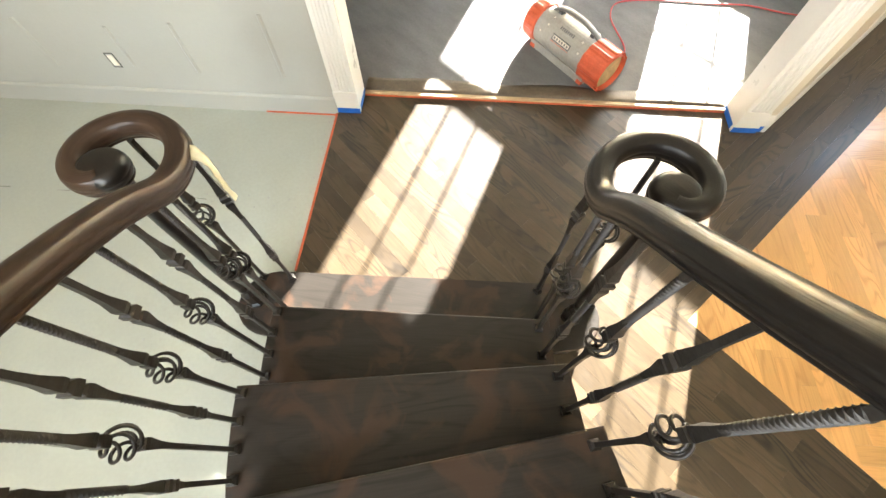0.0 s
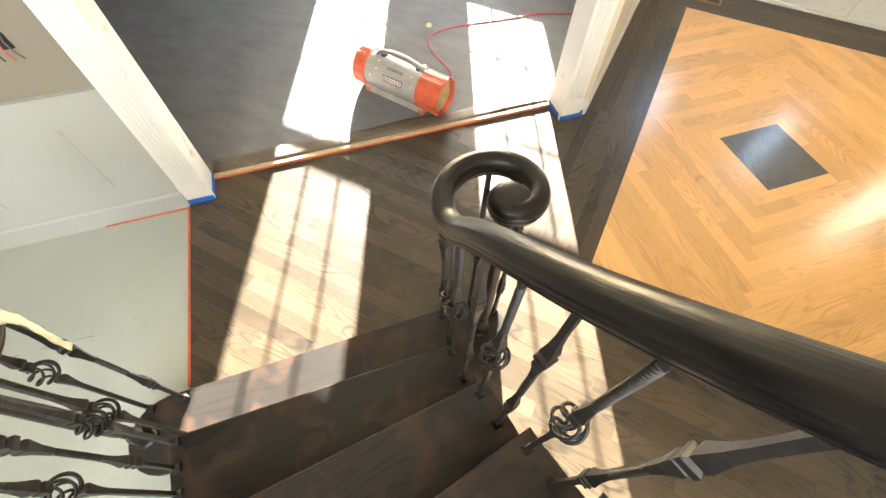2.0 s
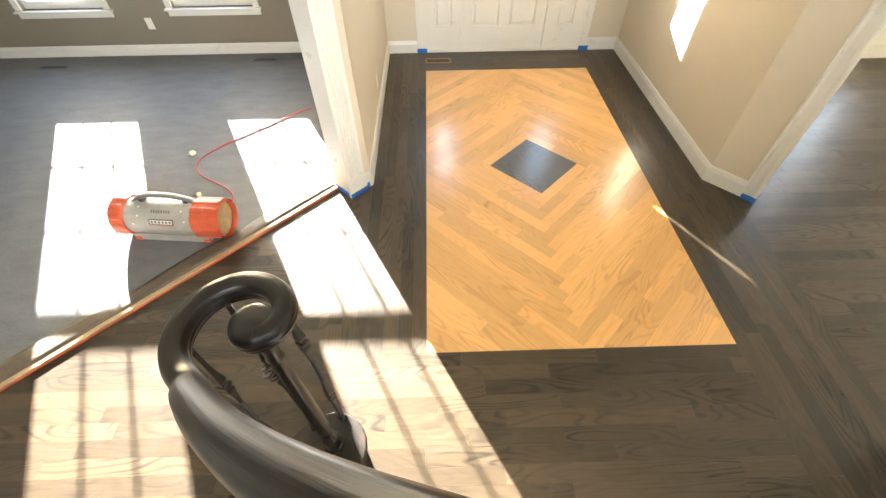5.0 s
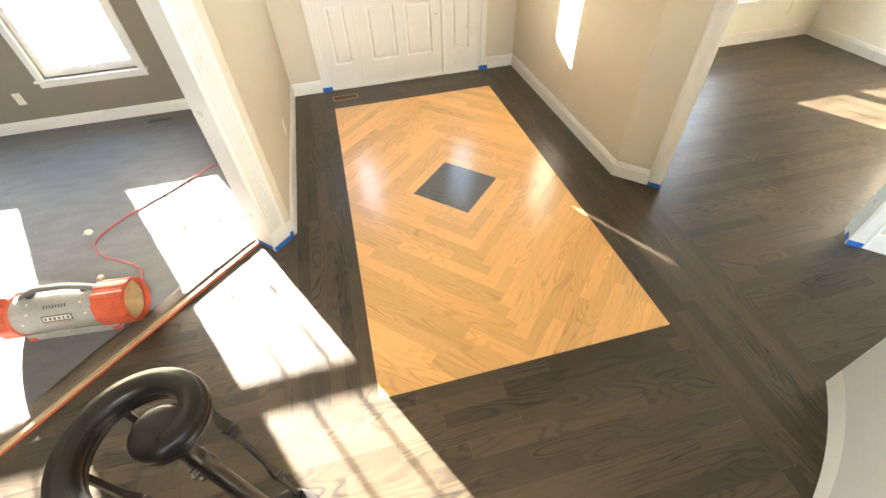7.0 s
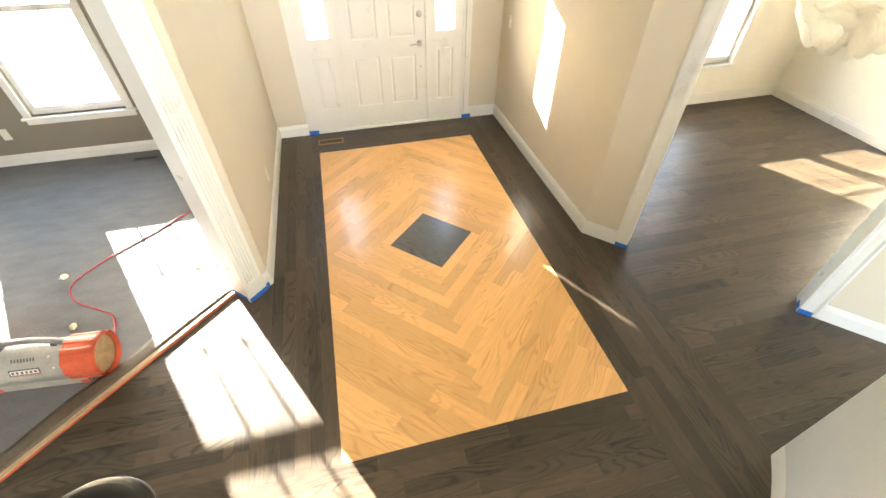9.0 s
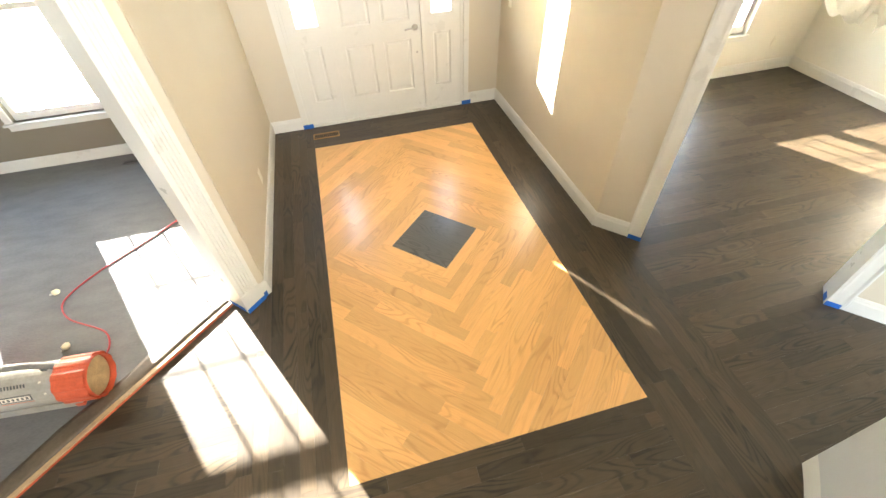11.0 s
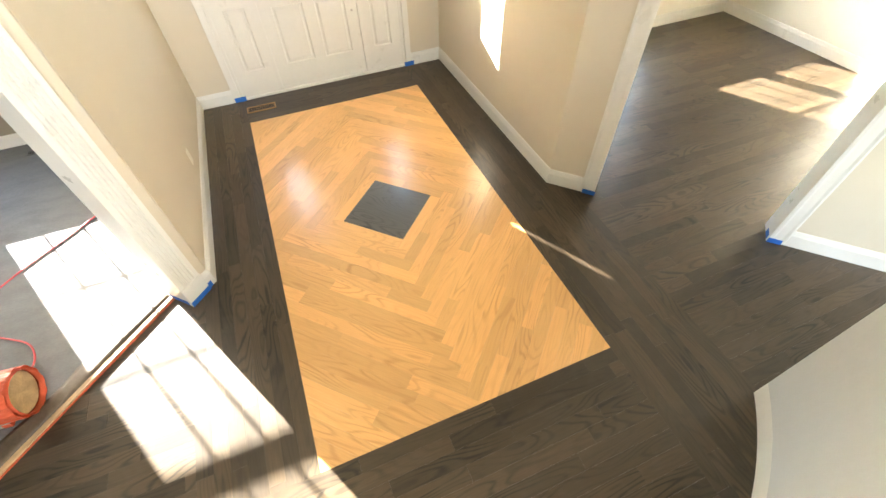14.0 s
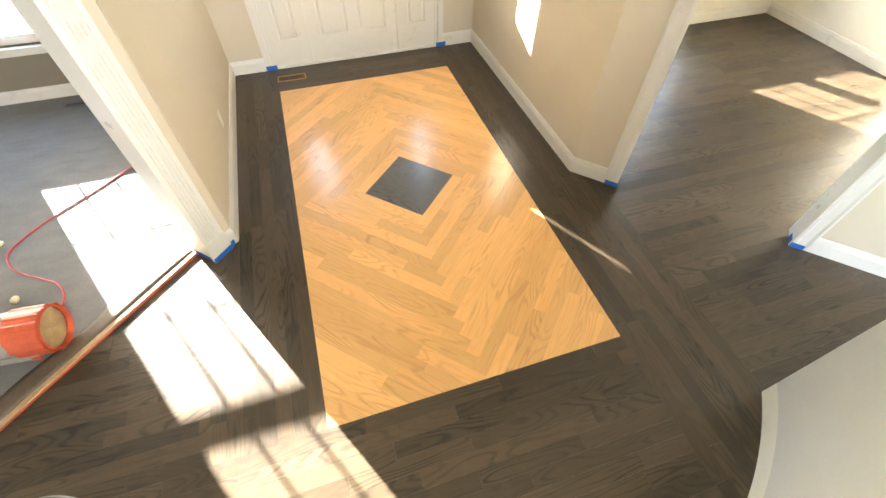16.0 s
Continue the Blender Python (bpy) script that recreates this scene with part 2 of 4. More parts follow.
def box(bm, x0, y0, z0, x1, y1, z1, bevel=0.0, m=None):
    """A box between two corners, with its edges rounded by bevel."""
    made = bmesh.ops.create_cube(bm, size=1)["verts"]
    bmesh.ops.transform(bm, verts=made, matrix=Matrix.Translation(((x0 + x1) / 2, (y0 + y1) / 2, (z0 + z1) / 2)) @ Matrix.Diagonal((abs(x1 - x0), abs(y1 - y0), abs(z1 - z0), 1)))
    if m:
        bmesh.ops.transform(bm, verts=made, matrix=m)
    if bevel:
        edges = {e for v in made for e in v.link_edges}
        bmesh.ops.bevel(bm, geom=list(edges), offset=bevel, segments=2, affect="EDGES", profile=0.6)
    return bm


def one_box(*a, **k):
    return box(bmesh.new(), *a, **k)


def lathe(bm, profile, m=None, segments=20):
    """A turned body: (radius, height) pairs round the z axis."""
    rings = []
    for r, z in profile:
        rings.append([bm.verts.new((r * math.cos(2 * math.pi * k / segments), r * math.sin(2 * math.pi * k / segments), z)) for k in range(segments)])
    for a, b in zip(rings, rings[1:]):
        for k in range(segments):
            bm.faces.new((a[k], a[(k + 1) % segments], b[(k + 1) % segments], b[k]))
    bm.faces.new(rings[0][::-1])
    bm.faces.new(rings[-1])
    if m:
        bmesh.ops.transform(bm, verts=[v for r in rings for v in r], matrix=m)
    return bm


def sweep(bm, points, section, up=Vector((0, 0, 1)), sizes=None):
    """A closed section (pairs across, up) carried along points."""
    rings = []
    n = len(points)
    for i, q in enumerate(points):
        t = (points[min(i + 1, n - 1)] - points[max(i - 1, 0)]).normalized()
        side = t.cross(up)
        side = side.normalized() if side.length > 1e-5 else Vector((1, 0, 0))
        top = side.cross(t).normalized()
        s = sizes[i] if sizes else 1.0
        rings.append([bm.verts.new(q + side * (a * s) + top * (b * s)) for a, b in section])
    k = len(section)
    for a, b in zip(rings, rings[1:]):
        for j in range(k):
            bm.faces.new((a[j], a[(j + 1) % k], b[(j + 1) % k], b[j]))
    bm.faces.new(rings[0][::-1])
    bm.faces.new(rings[-1])
    bmesh.ops.recalc_face_normals(bm, faces=bm.faces)
    return bm


def grain_along(bm, points, section):
    """Lays the grain of a swept mesh along its run: metres along, metres round the section."""
    layer = bm.loops.layers.uv.new("grain")
    k, run, total = len(section), [0.0], 0.0
    for a, b in zip(points, points[1:]):
        run.append(run[-1] + (b - a).length)
    girth = [0.0]
    for a, b in zip(section, section[1:] + section[:1]):
        girth.append(girth[-1] + math.dist(a, b))
    bm.verts.index_update()
    for face in bm.faces:
        js = [lp.vert.index % k for lp in face.loops]
        wrap = max(js) - min(js) > 1 and len(js) == 4
        for lp, j in zip(face.loops, js):
            lp[layer].uv = (run[lp.vert.index // k], girth[k] if wrap and j == 0 else girth[j])
    return bm


def ring_section(r, k=8):
    return [(r * math.cos(2 * math.pi * j / k), r * math.sin(2 * math.pi * j / k)) for j in range(k)]


def prism(bm, poly, z0, z1, chamfer=0.0):
    """A flat polygon (counter-clockwise) between two heights; chamfer eases its upper edges."""
    low = [bm.verts.new((x, y, z0)) for x, y in poly]
    mid = [bm.verts.new((x, y, z1 - chamfer)) for x, y in poly] if chamfer else low
    if chamfer:
        c = sum((Vector(q) for q in poly), Vector((0, 0))) / len(poly)
        top = []
        for q in poly:
            d = c - Vector(q)
            top.append(bm.verts.new((*(Vector(q) + d.normalized() * min(chamfer * 1.4, d.length * 0.3)), z1)))
    else:
        top = [bm.verts.new((x, y, z1)) for x, y in poly]
    n = len(poly)
    for j in range(n):
        k = (j + 1) % n
        if chamfer:
            bm.faces.new((low[j], low[k], mid[k], mid[j]))
        bm.faces.new((mid[j], mid[k], top[k], top[j]))
    bm.faces.new(top)
    bm.faces.new(low[::-1])
    return bm


def clip(poly, px, py, nx, ny):
    """The part of a convex polygon on the side of the point (px, py) to which (nx, ny) points."""
    out = []
    for a, b in zip(poly, poly[1:] + poly[:1]):
        da, db = (a[0] - px) * nx + (a[1] - py) * ny, (b[0] - px) * nx + (b[1] - py) * ny
        if da >= 0:
            out.append(a)
        if (da < 0) != (db < 0):
            f = da / (da - db)
            out.append((a[0] + f * (b[0] - a[0]), a[1] + f * (b[1] - a[1])))
    return out


def clip_to(poly, region):
    for a, b in zip(region, region[1:] + region[:1]):
        poly = clip(poly, a[0], a[1], -(b[1] - a[1]), b[0] - a[0])
        if len(poly) < 3:
            return []
    return poly


def area(poly):
    return 0.5 * sum(a[0] * b[1] - b[0] * a[1] for a, b in zip(poly, poly[1:] + poly[:1]))


def along(p, q, z=0.0):
    """A pose at p whose x axis points to q on the plan."""
    return Matrix.Translation((p[0], p[1], z)) @ Matrix.Rotation(math.atan2(q[1] - p[1], q[0] - p[0]), 4, "Z")


def wall(name, p, q, z0, z1, thick, mat, openings=(), label=""):
    """A wall whose face runs from p to q and whose body lies to the left of that line; openings are (from, to, bottom, top)."""
    length = math.hypot(q[0] - p[0], q[1] - p[1])
    bm = bmesh.new()
    at = 0.0
    for a, b, lo, hi in sorted(openings):
        if a > at:
            box(bm, at, 0, z0, a, thick, z1)
        if lo > z0:
            box(bm, a, 0, z0, b, thick, lo)
        if hi < z1:
            box(bm, a, 0, hi, b, thick, z1)
        at = b
    if at < length:
        box(bm, at, 0, z0, length, thick, z1)
    ob = part(name, bm, mat)
    ob.matrix_world = along(p, q)
    return tagged(ob, label or "plain painted plaster wall", "wall", kind="structure")


def moulding(name, points, profile, mat, label, category="baseboard"):
    """A moulding whose profile (out from the wall, up) is mitred along points; the wall lies to the left of the way."""
    bm = bmesh.new()
    rings = []
    n = len(points)
    for i, q in enumerate(points):
        q = Vector(q)
        dirs = []
        if i > 0:
            dirs.append((q - Vector(points[i - 1])).normalized())
        if i < n - 1:
            dirs.append((Vector(points[i + 1]) - q).normalized())
        rights = [Vector((d.y, -d.x)) for d in dirs]
        out = sum(rights, Vector((0, 0))).normalized()
        out = out / max(0.3, out.dot(rights[0]))
        rings.append([bm.verts.new((q.x + out.x * a, q.y + out.y * a, b)) for a, b in profile])
    k = len(profile)
    for a, b in zip(rings, rings[1:]):
        for j in range(k):
            bm.faces.new((a[j], a[(j + 1) % k], b[(j + 1) % k], b[j]))
    bm.faces.new(rings[0])
    bm.faces.new(rings[-1][::-1])
    bmesh.ops.recalc_face_normals(bm, faces=bm.faces)
    return tagged(part(name, bm, mat), label, category, kind="structure")


BASE = [(0, 0), (0.016, 0), (0.016, 0.095), (0.011, 0.108), (0.011, 0.118), (0.005, 0.132), (0, 0.132)]

# ---- the plan ----
LEFT, RIGHT, DOOR_Y = -0.43, 2.178, 3.775        # foyer walls
RECT_W, RECT_L = 1.732, 3.32                    # golden oak field, its near corner at the origin
HALF = math.sqrt(0.5)
ROOM_X, ROOM_Y = -5.27, 3.81
DIN_X, DIN_Y = 6.10, 3.42
HIGH, ROOM_HIGH = 5.3, 2.75
AXIS = Vector((0.86, 0.68))                     # the stair turns about this point
R_IN, R_OUT, STEP_UP, STEP_TURN, TURN0 = 1.88, 3.06, 0.185, 6.75, 46.2


def on_turn(deg, r, z=0.0):
    a = radians(deg)
    return Vector((AXIS.x - r * math.cos(a), AXIS.y - r * math.sin(a), z))


def tread_angle(k):
    return TURN0 + STEP_TURN * (k - 2)


def slope_height(deg):
    """Height of the line through the nosings."""
    return STEP_UP * (2 + (deg - TURN0) / STEP_TURN)

# ---- floors ----
slab = part("floor", prism(bmesh.new(), [(-5.4, -5.2), (6.6, -5.2), (6.6, 3.52), (2.30, 3.52), (2.30, 3.92), (-5.4, 3.92)], -0.30, -0.034), BLACK)
tagged(slab, "dark stained oak plank floor with a golden oak field", "floor", kind="structure")
EDGE = 2.095                                     # the hall's boards end on the line y = x + EDGE
felt_floor = part("paper_floor", prism(bmesh.new(), [(-5.3, -5.3 + EDGE + 0.05), (LEFT - 0.06, LEFT - 0.06 + EDGE + 0.05), (LEFT - 0.06, 3.9), (-5.3, 3.9)], -0.034, 0.018), FELT)
tagged(felt_floor, "dull grey paper laid over the room's floor", "floor covering", kind="structure")
board_floor = part("underlay_floor", prism(bmesh.new(), [(-5.3, -5.0), (2.05, -5.0), (-2.395, -0.51), (-5.3, -5.3 + 1.90)], -0.034, -0.016), BOARD)
tagged(board_floor, "white underlay boards with screw heads and torn seams", "floor covering", kind="structure")

rng = random.Random(4)


def boards(parent, region, deg, width, mat, lengths, origin=(0, 0), name="plank"):
    """Boards laid along a direction, cut to random lengths and to a convex region (counter-clockwise)."""
    a = radians(deg)
    ux, uy = math.cos(a), math.sin(a)
    us = [(x - origin[0]) * ux + (y - origin[1]) * uy for x, y in region]
    vs = [-(x - origin[0]) * uy + (y - origin[1]) * ux for x, y in region]
    for row in range(math.floor(min(vs) / width), math.ceil(max(vs) / width)):
        u = min(us) - rng.uniform(0, lengths[1])
        while u < max(us):
            w = rng.uniform(*lengths)
            strip(parent, u, u + w, row * width, (row + 1) * width, origin, deg, region, mat, name)
            u += w


def strip(parent, u0, u1, v0, v1, origin, deg, region, mat, name="plank"):
    """One board given in its own directions, cut to the region."""
    a = radians(deg)
    ux, uy = math.cos(a), math.sin(a)
    g = 0.0002
    corners = [(u0 + g, v0 + g), (u1 - g, v0 + g), (u1 - g, v1 - g), (u0 + g, v1 - g)]
    poly = clip_to([(origin[0] + u * ux - v * uy, origin[1] + u * uy + v * ux) for u, v in corners], region)
    if len(poly) < 3 or area(poly) < 2e-4:
        return
    cx, cy = sum(q[0] for q in poly) / len(poly), sum(q[1] for q in poly) / len(poly)
    local = [((x - cx) * ux + (y - cy) * uy, -(x - cx) * uy + (y - cy) * ux) for x, y in poly]
    ob = part(name, prism(bmesh.new(), local, -0.019, rng.uniform(-0.0003, 0.0), 0.0004), mat, parent)
    ob.matrix_world = Matrix.Translation((cx, cy, 0)) @ Matrix.Rotation(a, 4, "Z")


# ---- walls ----
S_WAY = Vector((HALF, HALF))
P_B = (-5.3, -3.415)
P_A = (LEFT, LEFT + 1.885)


def s_of(x, y):
    return (Vector((x, y)) - Vector(P_B)).dot(S_WAY)


OPEN_A, OPEN_B, OPEN_H = s_of(-2.261, -0.44), s_of(-0.561, 1.29), 2.35
OPEN_START = (P_B[0] + (OPEN_A - 0.014) * HALF, P_B[1] + (OPEN_A - 0.014) * HALF)
wall("wall_slant_west", P_B, OPEN_START, -0.02, HIGH, 0.15, TAUPE, label="grey-taupe painted wall above a white wainscot")
wall("wall_slant_opening", OPEN_START, P_A, -0.02, HIGH, 0.15, BEIGE, [(0.0, OPEN_B - OPEN_A + 0.028, -0.02, OPEN_H)], "beige painted wall with a wide cased opening")
wall("wall_foyer_west", (LEFT, P_A[1] + 0.02), (LEFT, DOOR_Y + 0.15), -0.02, HIGH, 0.12, BEIGE, label="warm beige painted foyer wall")
DOOR_A, DOOR_B, DOOR_H = -0.035, 1.765, 2.07
wall("wall_front", (LEFT - 0.12, DOOR_Y), (RIGHT + 0.12, DOOR_Y), -0.02, 2.6, 0.15, BEIGE, [(DOOR_A - LEFT + 0.12, DOOR_B - LEFT + 0.12, -0.02, DOOR_H)], "beige painted wall round the front door")
wall("wall_front_upper", (LEFT - 0.12, DOOR_Y), (RIGHT + 0.12, DOOR_Y), 2.6, HIGH, 0.15, BEIGE, label="beige painted wall above the front door")
wall("wall_foyer_east", (RIGHT, DOOR_Y + 0.15), (RIGHT, 1.421), -0.02, HIGH, 0.12, BEIGE, label="warm beige painted foyer wall")
Q_TURN = radians(46.7)                          # the east wall slants a little steeper
QX, QY = math.cos(Q_TURN), math.sin(Q_TURN)
Q_A = (RIGHT, 1.421)
Q_B = (Q_A[0] + 6.0 * QX, Q_A[1] - 6.0 * QY)


def q_of(x, y):
    return (Vector((x, y)) - Vector(Q_A)).dot(Vector((QX, -QY)))


QO_A, QO_B = q_of(2.447, 1.16), q_of(3.268, 0.264)
wall("wall_slant_east", Q_A, Q_B, -0.02, HIGH, 0.14, BEIGE, [(QO_A - 0.014, QO_B + 0.014, -0.02, 2.3)], "beige painted wall with a cased doorway")
WIN_W, WIN_LO, WIN_HI = 0.85, 0.50, 2.33
WIN_XS = (-4.225, -2.66)
wall("wall_room_front", (-5.3, ROOM_Y), (LEFT - 0.12, ROOM_Y), -0.02, ROOM_HIGH, 0.15, TAUPE,
     [(x + 5.3, x + 5.3 + WIN_W, WIN_LO, WIN_HI) for x in WIN_XS], "grey-taupe painted wall with two windows")
wall("wall_room_west", (ROOM_X, -3.4), (ROOM_X, ROOM_Y + 0.15), -0.02, ROOM_HIGH, 0.13, TAUPE, label="grey-taupe painted wall")
DIN_WIN, DIN_W = (3.66, 4.445), 0.70
wall("wall_dining_front", (RIGHT + 0.12, DIN_Y), (6.4, DIN_Y), -0.02, ROOM_HIGH, 0.15, CREAM,
     [(x - RIGHT - 0.12, x - RIGHT - 0.12 + DIN_W, WIN_LO, WIN_HI) for x in DIN_WIN], "cream painted wall with bright windows")
wall("wall_dining_east", (DIN_X, DIN_Y + 0.15), (DIN_X, -2.6), -0.02, ROOM_HIGH, 0.13, CREAM, label="cream painted wall")
wall("wall_far_west", (-5.3, -5.0), (-5.3, 3.9), -0.02, HIGH, 0.15, BEIGE)
# the openings in the back wall are invented to let fill light in
wall("wall_back", (6.5, -5.0), (-5.4, -5.0), -0.02, 3.2, 0.15, BEIGE, [(6.5 - x - 1.0, 6.5 - x + 1.0, 0.75, 3.05) for x in (3.4,)], "beige painted wall behind the view with openings added for fill light")
wall("wall_back_upper", (6.5, -5.0), (-5.4, -5.0), 3.2, HIGH, 0.15, BEIGE, [(6.5 - x - 1.0, 6.5 - x + 1.0, 3.35, 4.65) for x in (3.4, 0.2)], "beige painted wall behind the view with openings added for fill light")
wall("wall_far_east", (6.4, 3.9), (6.4, -5.0), -0.02, HIGH, 0.15, BEIGE)
wall("wall_upper_west", (-5.3, ROOM_Y + 0.01), (LEFT - 0.12, ROOM_Y + 0.01), ROOM_HIGH, HIGH, 0.14, BEIGE)
wall("wall_upper_east", (RIGHT + 0.12, ROOM_Y + 0.01), (6.4, ROOM_Y + 0.01), ROOM_HIGH, HIGH, 0.14, BEIGE)


def ceiling(name, poly, z):
    return tagged(part(name, prism(bmesh.new(), poly, z, z + 0.12), PLASTER), "plain white painted ceiling", "ceiling", kind="structure")


ceiling("ceiling_foyer", [(-5.4, -5.1), (6.5, -5.1), (6.5, 4.0), (-5.4, 4.0)], HIGH)
ceiling("ceiling_room", [(-5.2, -3.2), (LEFT - 0.13, LEFT + 1.9), (LEFT - 0.13, ROOM_Y), (-5.2, ROOM_Y)], ROOM_HIGH)
ceiling("ceiling_dining", [(RIGHT + 0.13, 1.6), (6.3, -2.5), (6.3, DIN_Y), (RIGHT + 0.13, DIN_Y)], ROOM_HIGH)
ground = part("ground", prism(bmesh.new(), [(-300, 3.5), (300, 3.5), (300, 600), (-300, 600)], -0.6, -0.4), SOIL)
tagged(ground, "pale paving and lawn in front of the house", "ground", kind="structure")

# baseboards
def on_p(s, out=0.0):
    v = Vector(P_B) + S_WAY * s
    return (v.x + out * HALF, v.y - out * HALF)


def on_q(s, out=0.0):
    return (Q_A[0] + s * QX - out * QY, Q_A[1] - s * QY - out * QX)


CASE_W, QCASE_W = 0.15, 0.11
moulding("baseboard", [on_p(OPEN_B + CASE_W), P_A, (LEFT, DOOR_Y), (-0.095, DOOR_Y)], BASE, WHITE, "white moulded baseboard along the foyer wall")
moulding("baseboard", [(1.825, DOOR_Y), (RIGHT, DOOR_Y), Q_A, on_q(QO_A - QCASE_W)], BASE, WHITE, "white moulded baseboard along the foyer wall")
moulding("baseboard", [on_q(QO_B + QCASE_W), on_q(5.5)], BASE, WHITE, "white moulded baseboard along the slanting wall")
moulding("baseboard", [(ROOM_X, -2.6), (ROOM_X, ROOM_Y), (LEFT - 0.12, ROOM_Y)], BASE, WHITE, "white moulded baseboard round the papered room")
moulding("baseboard", [(RIGHT + 0.12, DIN_Y), (DIN_X, DIN_Y), (DIN_X, -2.5)], BASE, WHITE, "white moulded baseboard round the cream room")
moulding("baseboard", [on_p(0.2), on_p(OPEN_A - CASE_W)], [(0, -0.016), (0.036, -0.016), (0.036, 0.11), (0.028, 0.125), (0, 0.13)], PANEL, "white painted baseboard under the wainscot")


def fluted_casing(m, w, h, d, flutes=5, deep=0.011):
    """A pilaster casing on a plinth block; x across, y out of the wall (minus)."""
    t = thing("door_casing", m, "white painted fluted casing beside a wide opening", "door casing", kind="structure")
    bm = bmesh.new()
    poly = [(0, 0), (0, -d)]
    edge, step = 0.022, (w - 0.044) / flutes
    poly.append((edge, -d))
    for k in range(flutes):
        x = edge + k * step
        poly += [(x + step * 0.2, -d), (x + step * 0.24, -d + deep), (x + step * 0.62, -d + deep), (x + step * 0.84, -d)]
    poly += [(w - edge, -d), (w, -d), (w, 0)]
    prism(bm, poly[::-1], 0.17, h)
    bmesh.ops.recalc_face_normals(bm, faces=bm.faces)
    part("fluted_board", bm, WHITE, t)
    part("plinth_block", one_box(-0.003, -d - 0.006, 0, w + 0.003, 0, 0.17, 0.002), WHITE, t)
    return t


def flat_casing(m, w, h, d):
    t = thing("door_casing", m, "white painted moulded casing beside a doorway", "door casing", kind="structure")
    bm = bmesh.new()
    prism(bm, [(0, 0), (0, -d * 0.6), (0.012, -d * 0.75), (0.03, -d * 0.55), (w - 0.035, -d * 0.8), (w - 0.02, -d), (w, -d), (w, 0)][::-1], 0, h)
    bmesh.ops.recalc_face_normals(bm, faces=bm.faces)
    part("casing_board", bm, WHITE, t)
    return t


def p_pose(s, out=0.0, z=0.0):
    return Matrix.Translation((*on_p(s, out), z)) @ Matrix.Rotation(radians(45), 4, "Z")


def q_pose(s, out=0.0, z=0.0):
    return Matrix.Translation((*on_q(s, out), z)) @ Matrix.Rotation(-Q_TURN, 4, "Z")


fluted_casing(p_pose(OPEN_B), CASE_W, OPEN_H + 0.1, 0.022)
fluted_casing(p_pose(OPEN_A - CASE_W), CASE_W, OPEN_H + 0.1, 0.022, 5, 0.004)
for s in (OPEN_A - 0.013, OPEN_B + 0.001):
    ob = part("door_jamb", one_box(0, -0.021, 0, 0.012, 0.172, OPEN_H, 0.001), WHITE)
    ob.matrix_world = p_pose(s)
    tagged(ob, "white painted jamb lining of the wide opening", "door jamb", kind="structure")
ob = part("opening_head", one_box(OPEN_A - 0.012, -0.021, OPEN_H - 0.012, OPEN_B + 0.012, 0.172, OPEN_H + 0.002), WHITE)
ob.matrix_world = p_pose(0)
tagged(ob, "white painted head lining of the wide opening", "door frame", kind="structure")
flat_casing(q_pose(QO_A - QCASE_W), QCASE_W, 2.35, 0.022)
flat_casing(q_pose(QO_B + QCASE_W) @ Matrix.Diagonal((-1, 1, 1, 1)), QCASE_W, 2.35, 0.022)
for s in (QO_A - 0.013, QO_B + 0.001):
    ob = part("door_jamb", one_box(0, -0.02, 0, 0.012, 0.16, 2.3, 0.001), WHITE)
    ob.matrix_world = q_pose(s)
    tagged(ob, "white painted jamb lining of the doorway", "door jamb", kind="structure")


def window(name, x, y, w, lo, hi, cols=3, c=0.062, ear=0.02):
    """A double-hung window in a wall whose inner face is at y: casing, sill, two sashes with glazing bars."""
    t = thing(name, Matrix.Translation((x, y, 0)), "white framed double-hung window, glaring with daylight", "window", kind="structure")
    part("window_frame", one_box(-c, -0.02, lo, 0.0, 0.0, hi + c, 0.003), WHITE, t)
    part("window_frame", one_box(w, -0.02, lo, w + c, 0.0, hi + c, 0.003), WHITE, t)
    part("window_frame", one_box(0, -0.02, hi, w, 0.0, hi + c, 0.003), WHITE, t)
    part("window_sill", one_box(-c - ear, -0.045, lo - 0.02, w + c + ear, 0.04, lo, 0.004), WHITE, t)
    part("apron", one_box(-c, -0.018, lo - 0.075, w + c, 0.0, lo - 0.021, 0.003), WHITE, t)
    mid = 1.418
    for a, b, yy, rows in ((lo, mid + 0.03, 0.045, 3), (mid - 0.03, hi, 0.082, 1)):
        s = part("sash", box(box(box(box(bmesh.new(), 0, yy, a, 0.047, yy + 0.034, b), w - 0.047, yy, a, w, yy + 0.034, b), 0.047, yy, a, w - 0.047, yy + 0.034, a + (0.078 if a == lo else 0.05)), 0.047, yy, b - 0.045, w - 0.047, yy + 0.034, b), WHITE, t)
        pane = part("pane", one_box(0.046, yy + 0.014, a + 0.049, w - 0.046, yy + 0.018, b - 0.044), GLASS, s)
        pane.visible_shadow = False
        for k in range(1, cols):
            xx = 0.047 + (w - 0.094) * k / cols
            part("glazing_bar", one_box(xx - 0.006, yy + 0.008, a + 0.05, xx + 0.006, yy + 0.026, b - 0.045), WHITE, s)
        for k in range(1, rows):
            zz = a + 0.05 + (b - a - 0.095) * k / rows
            part("glazing_bar", one_box(0.047, yy + 0.0085, zz - 0.006, w - 0.047, yy + 0.0255, zz + 0.006), WHITE, s)
    return t


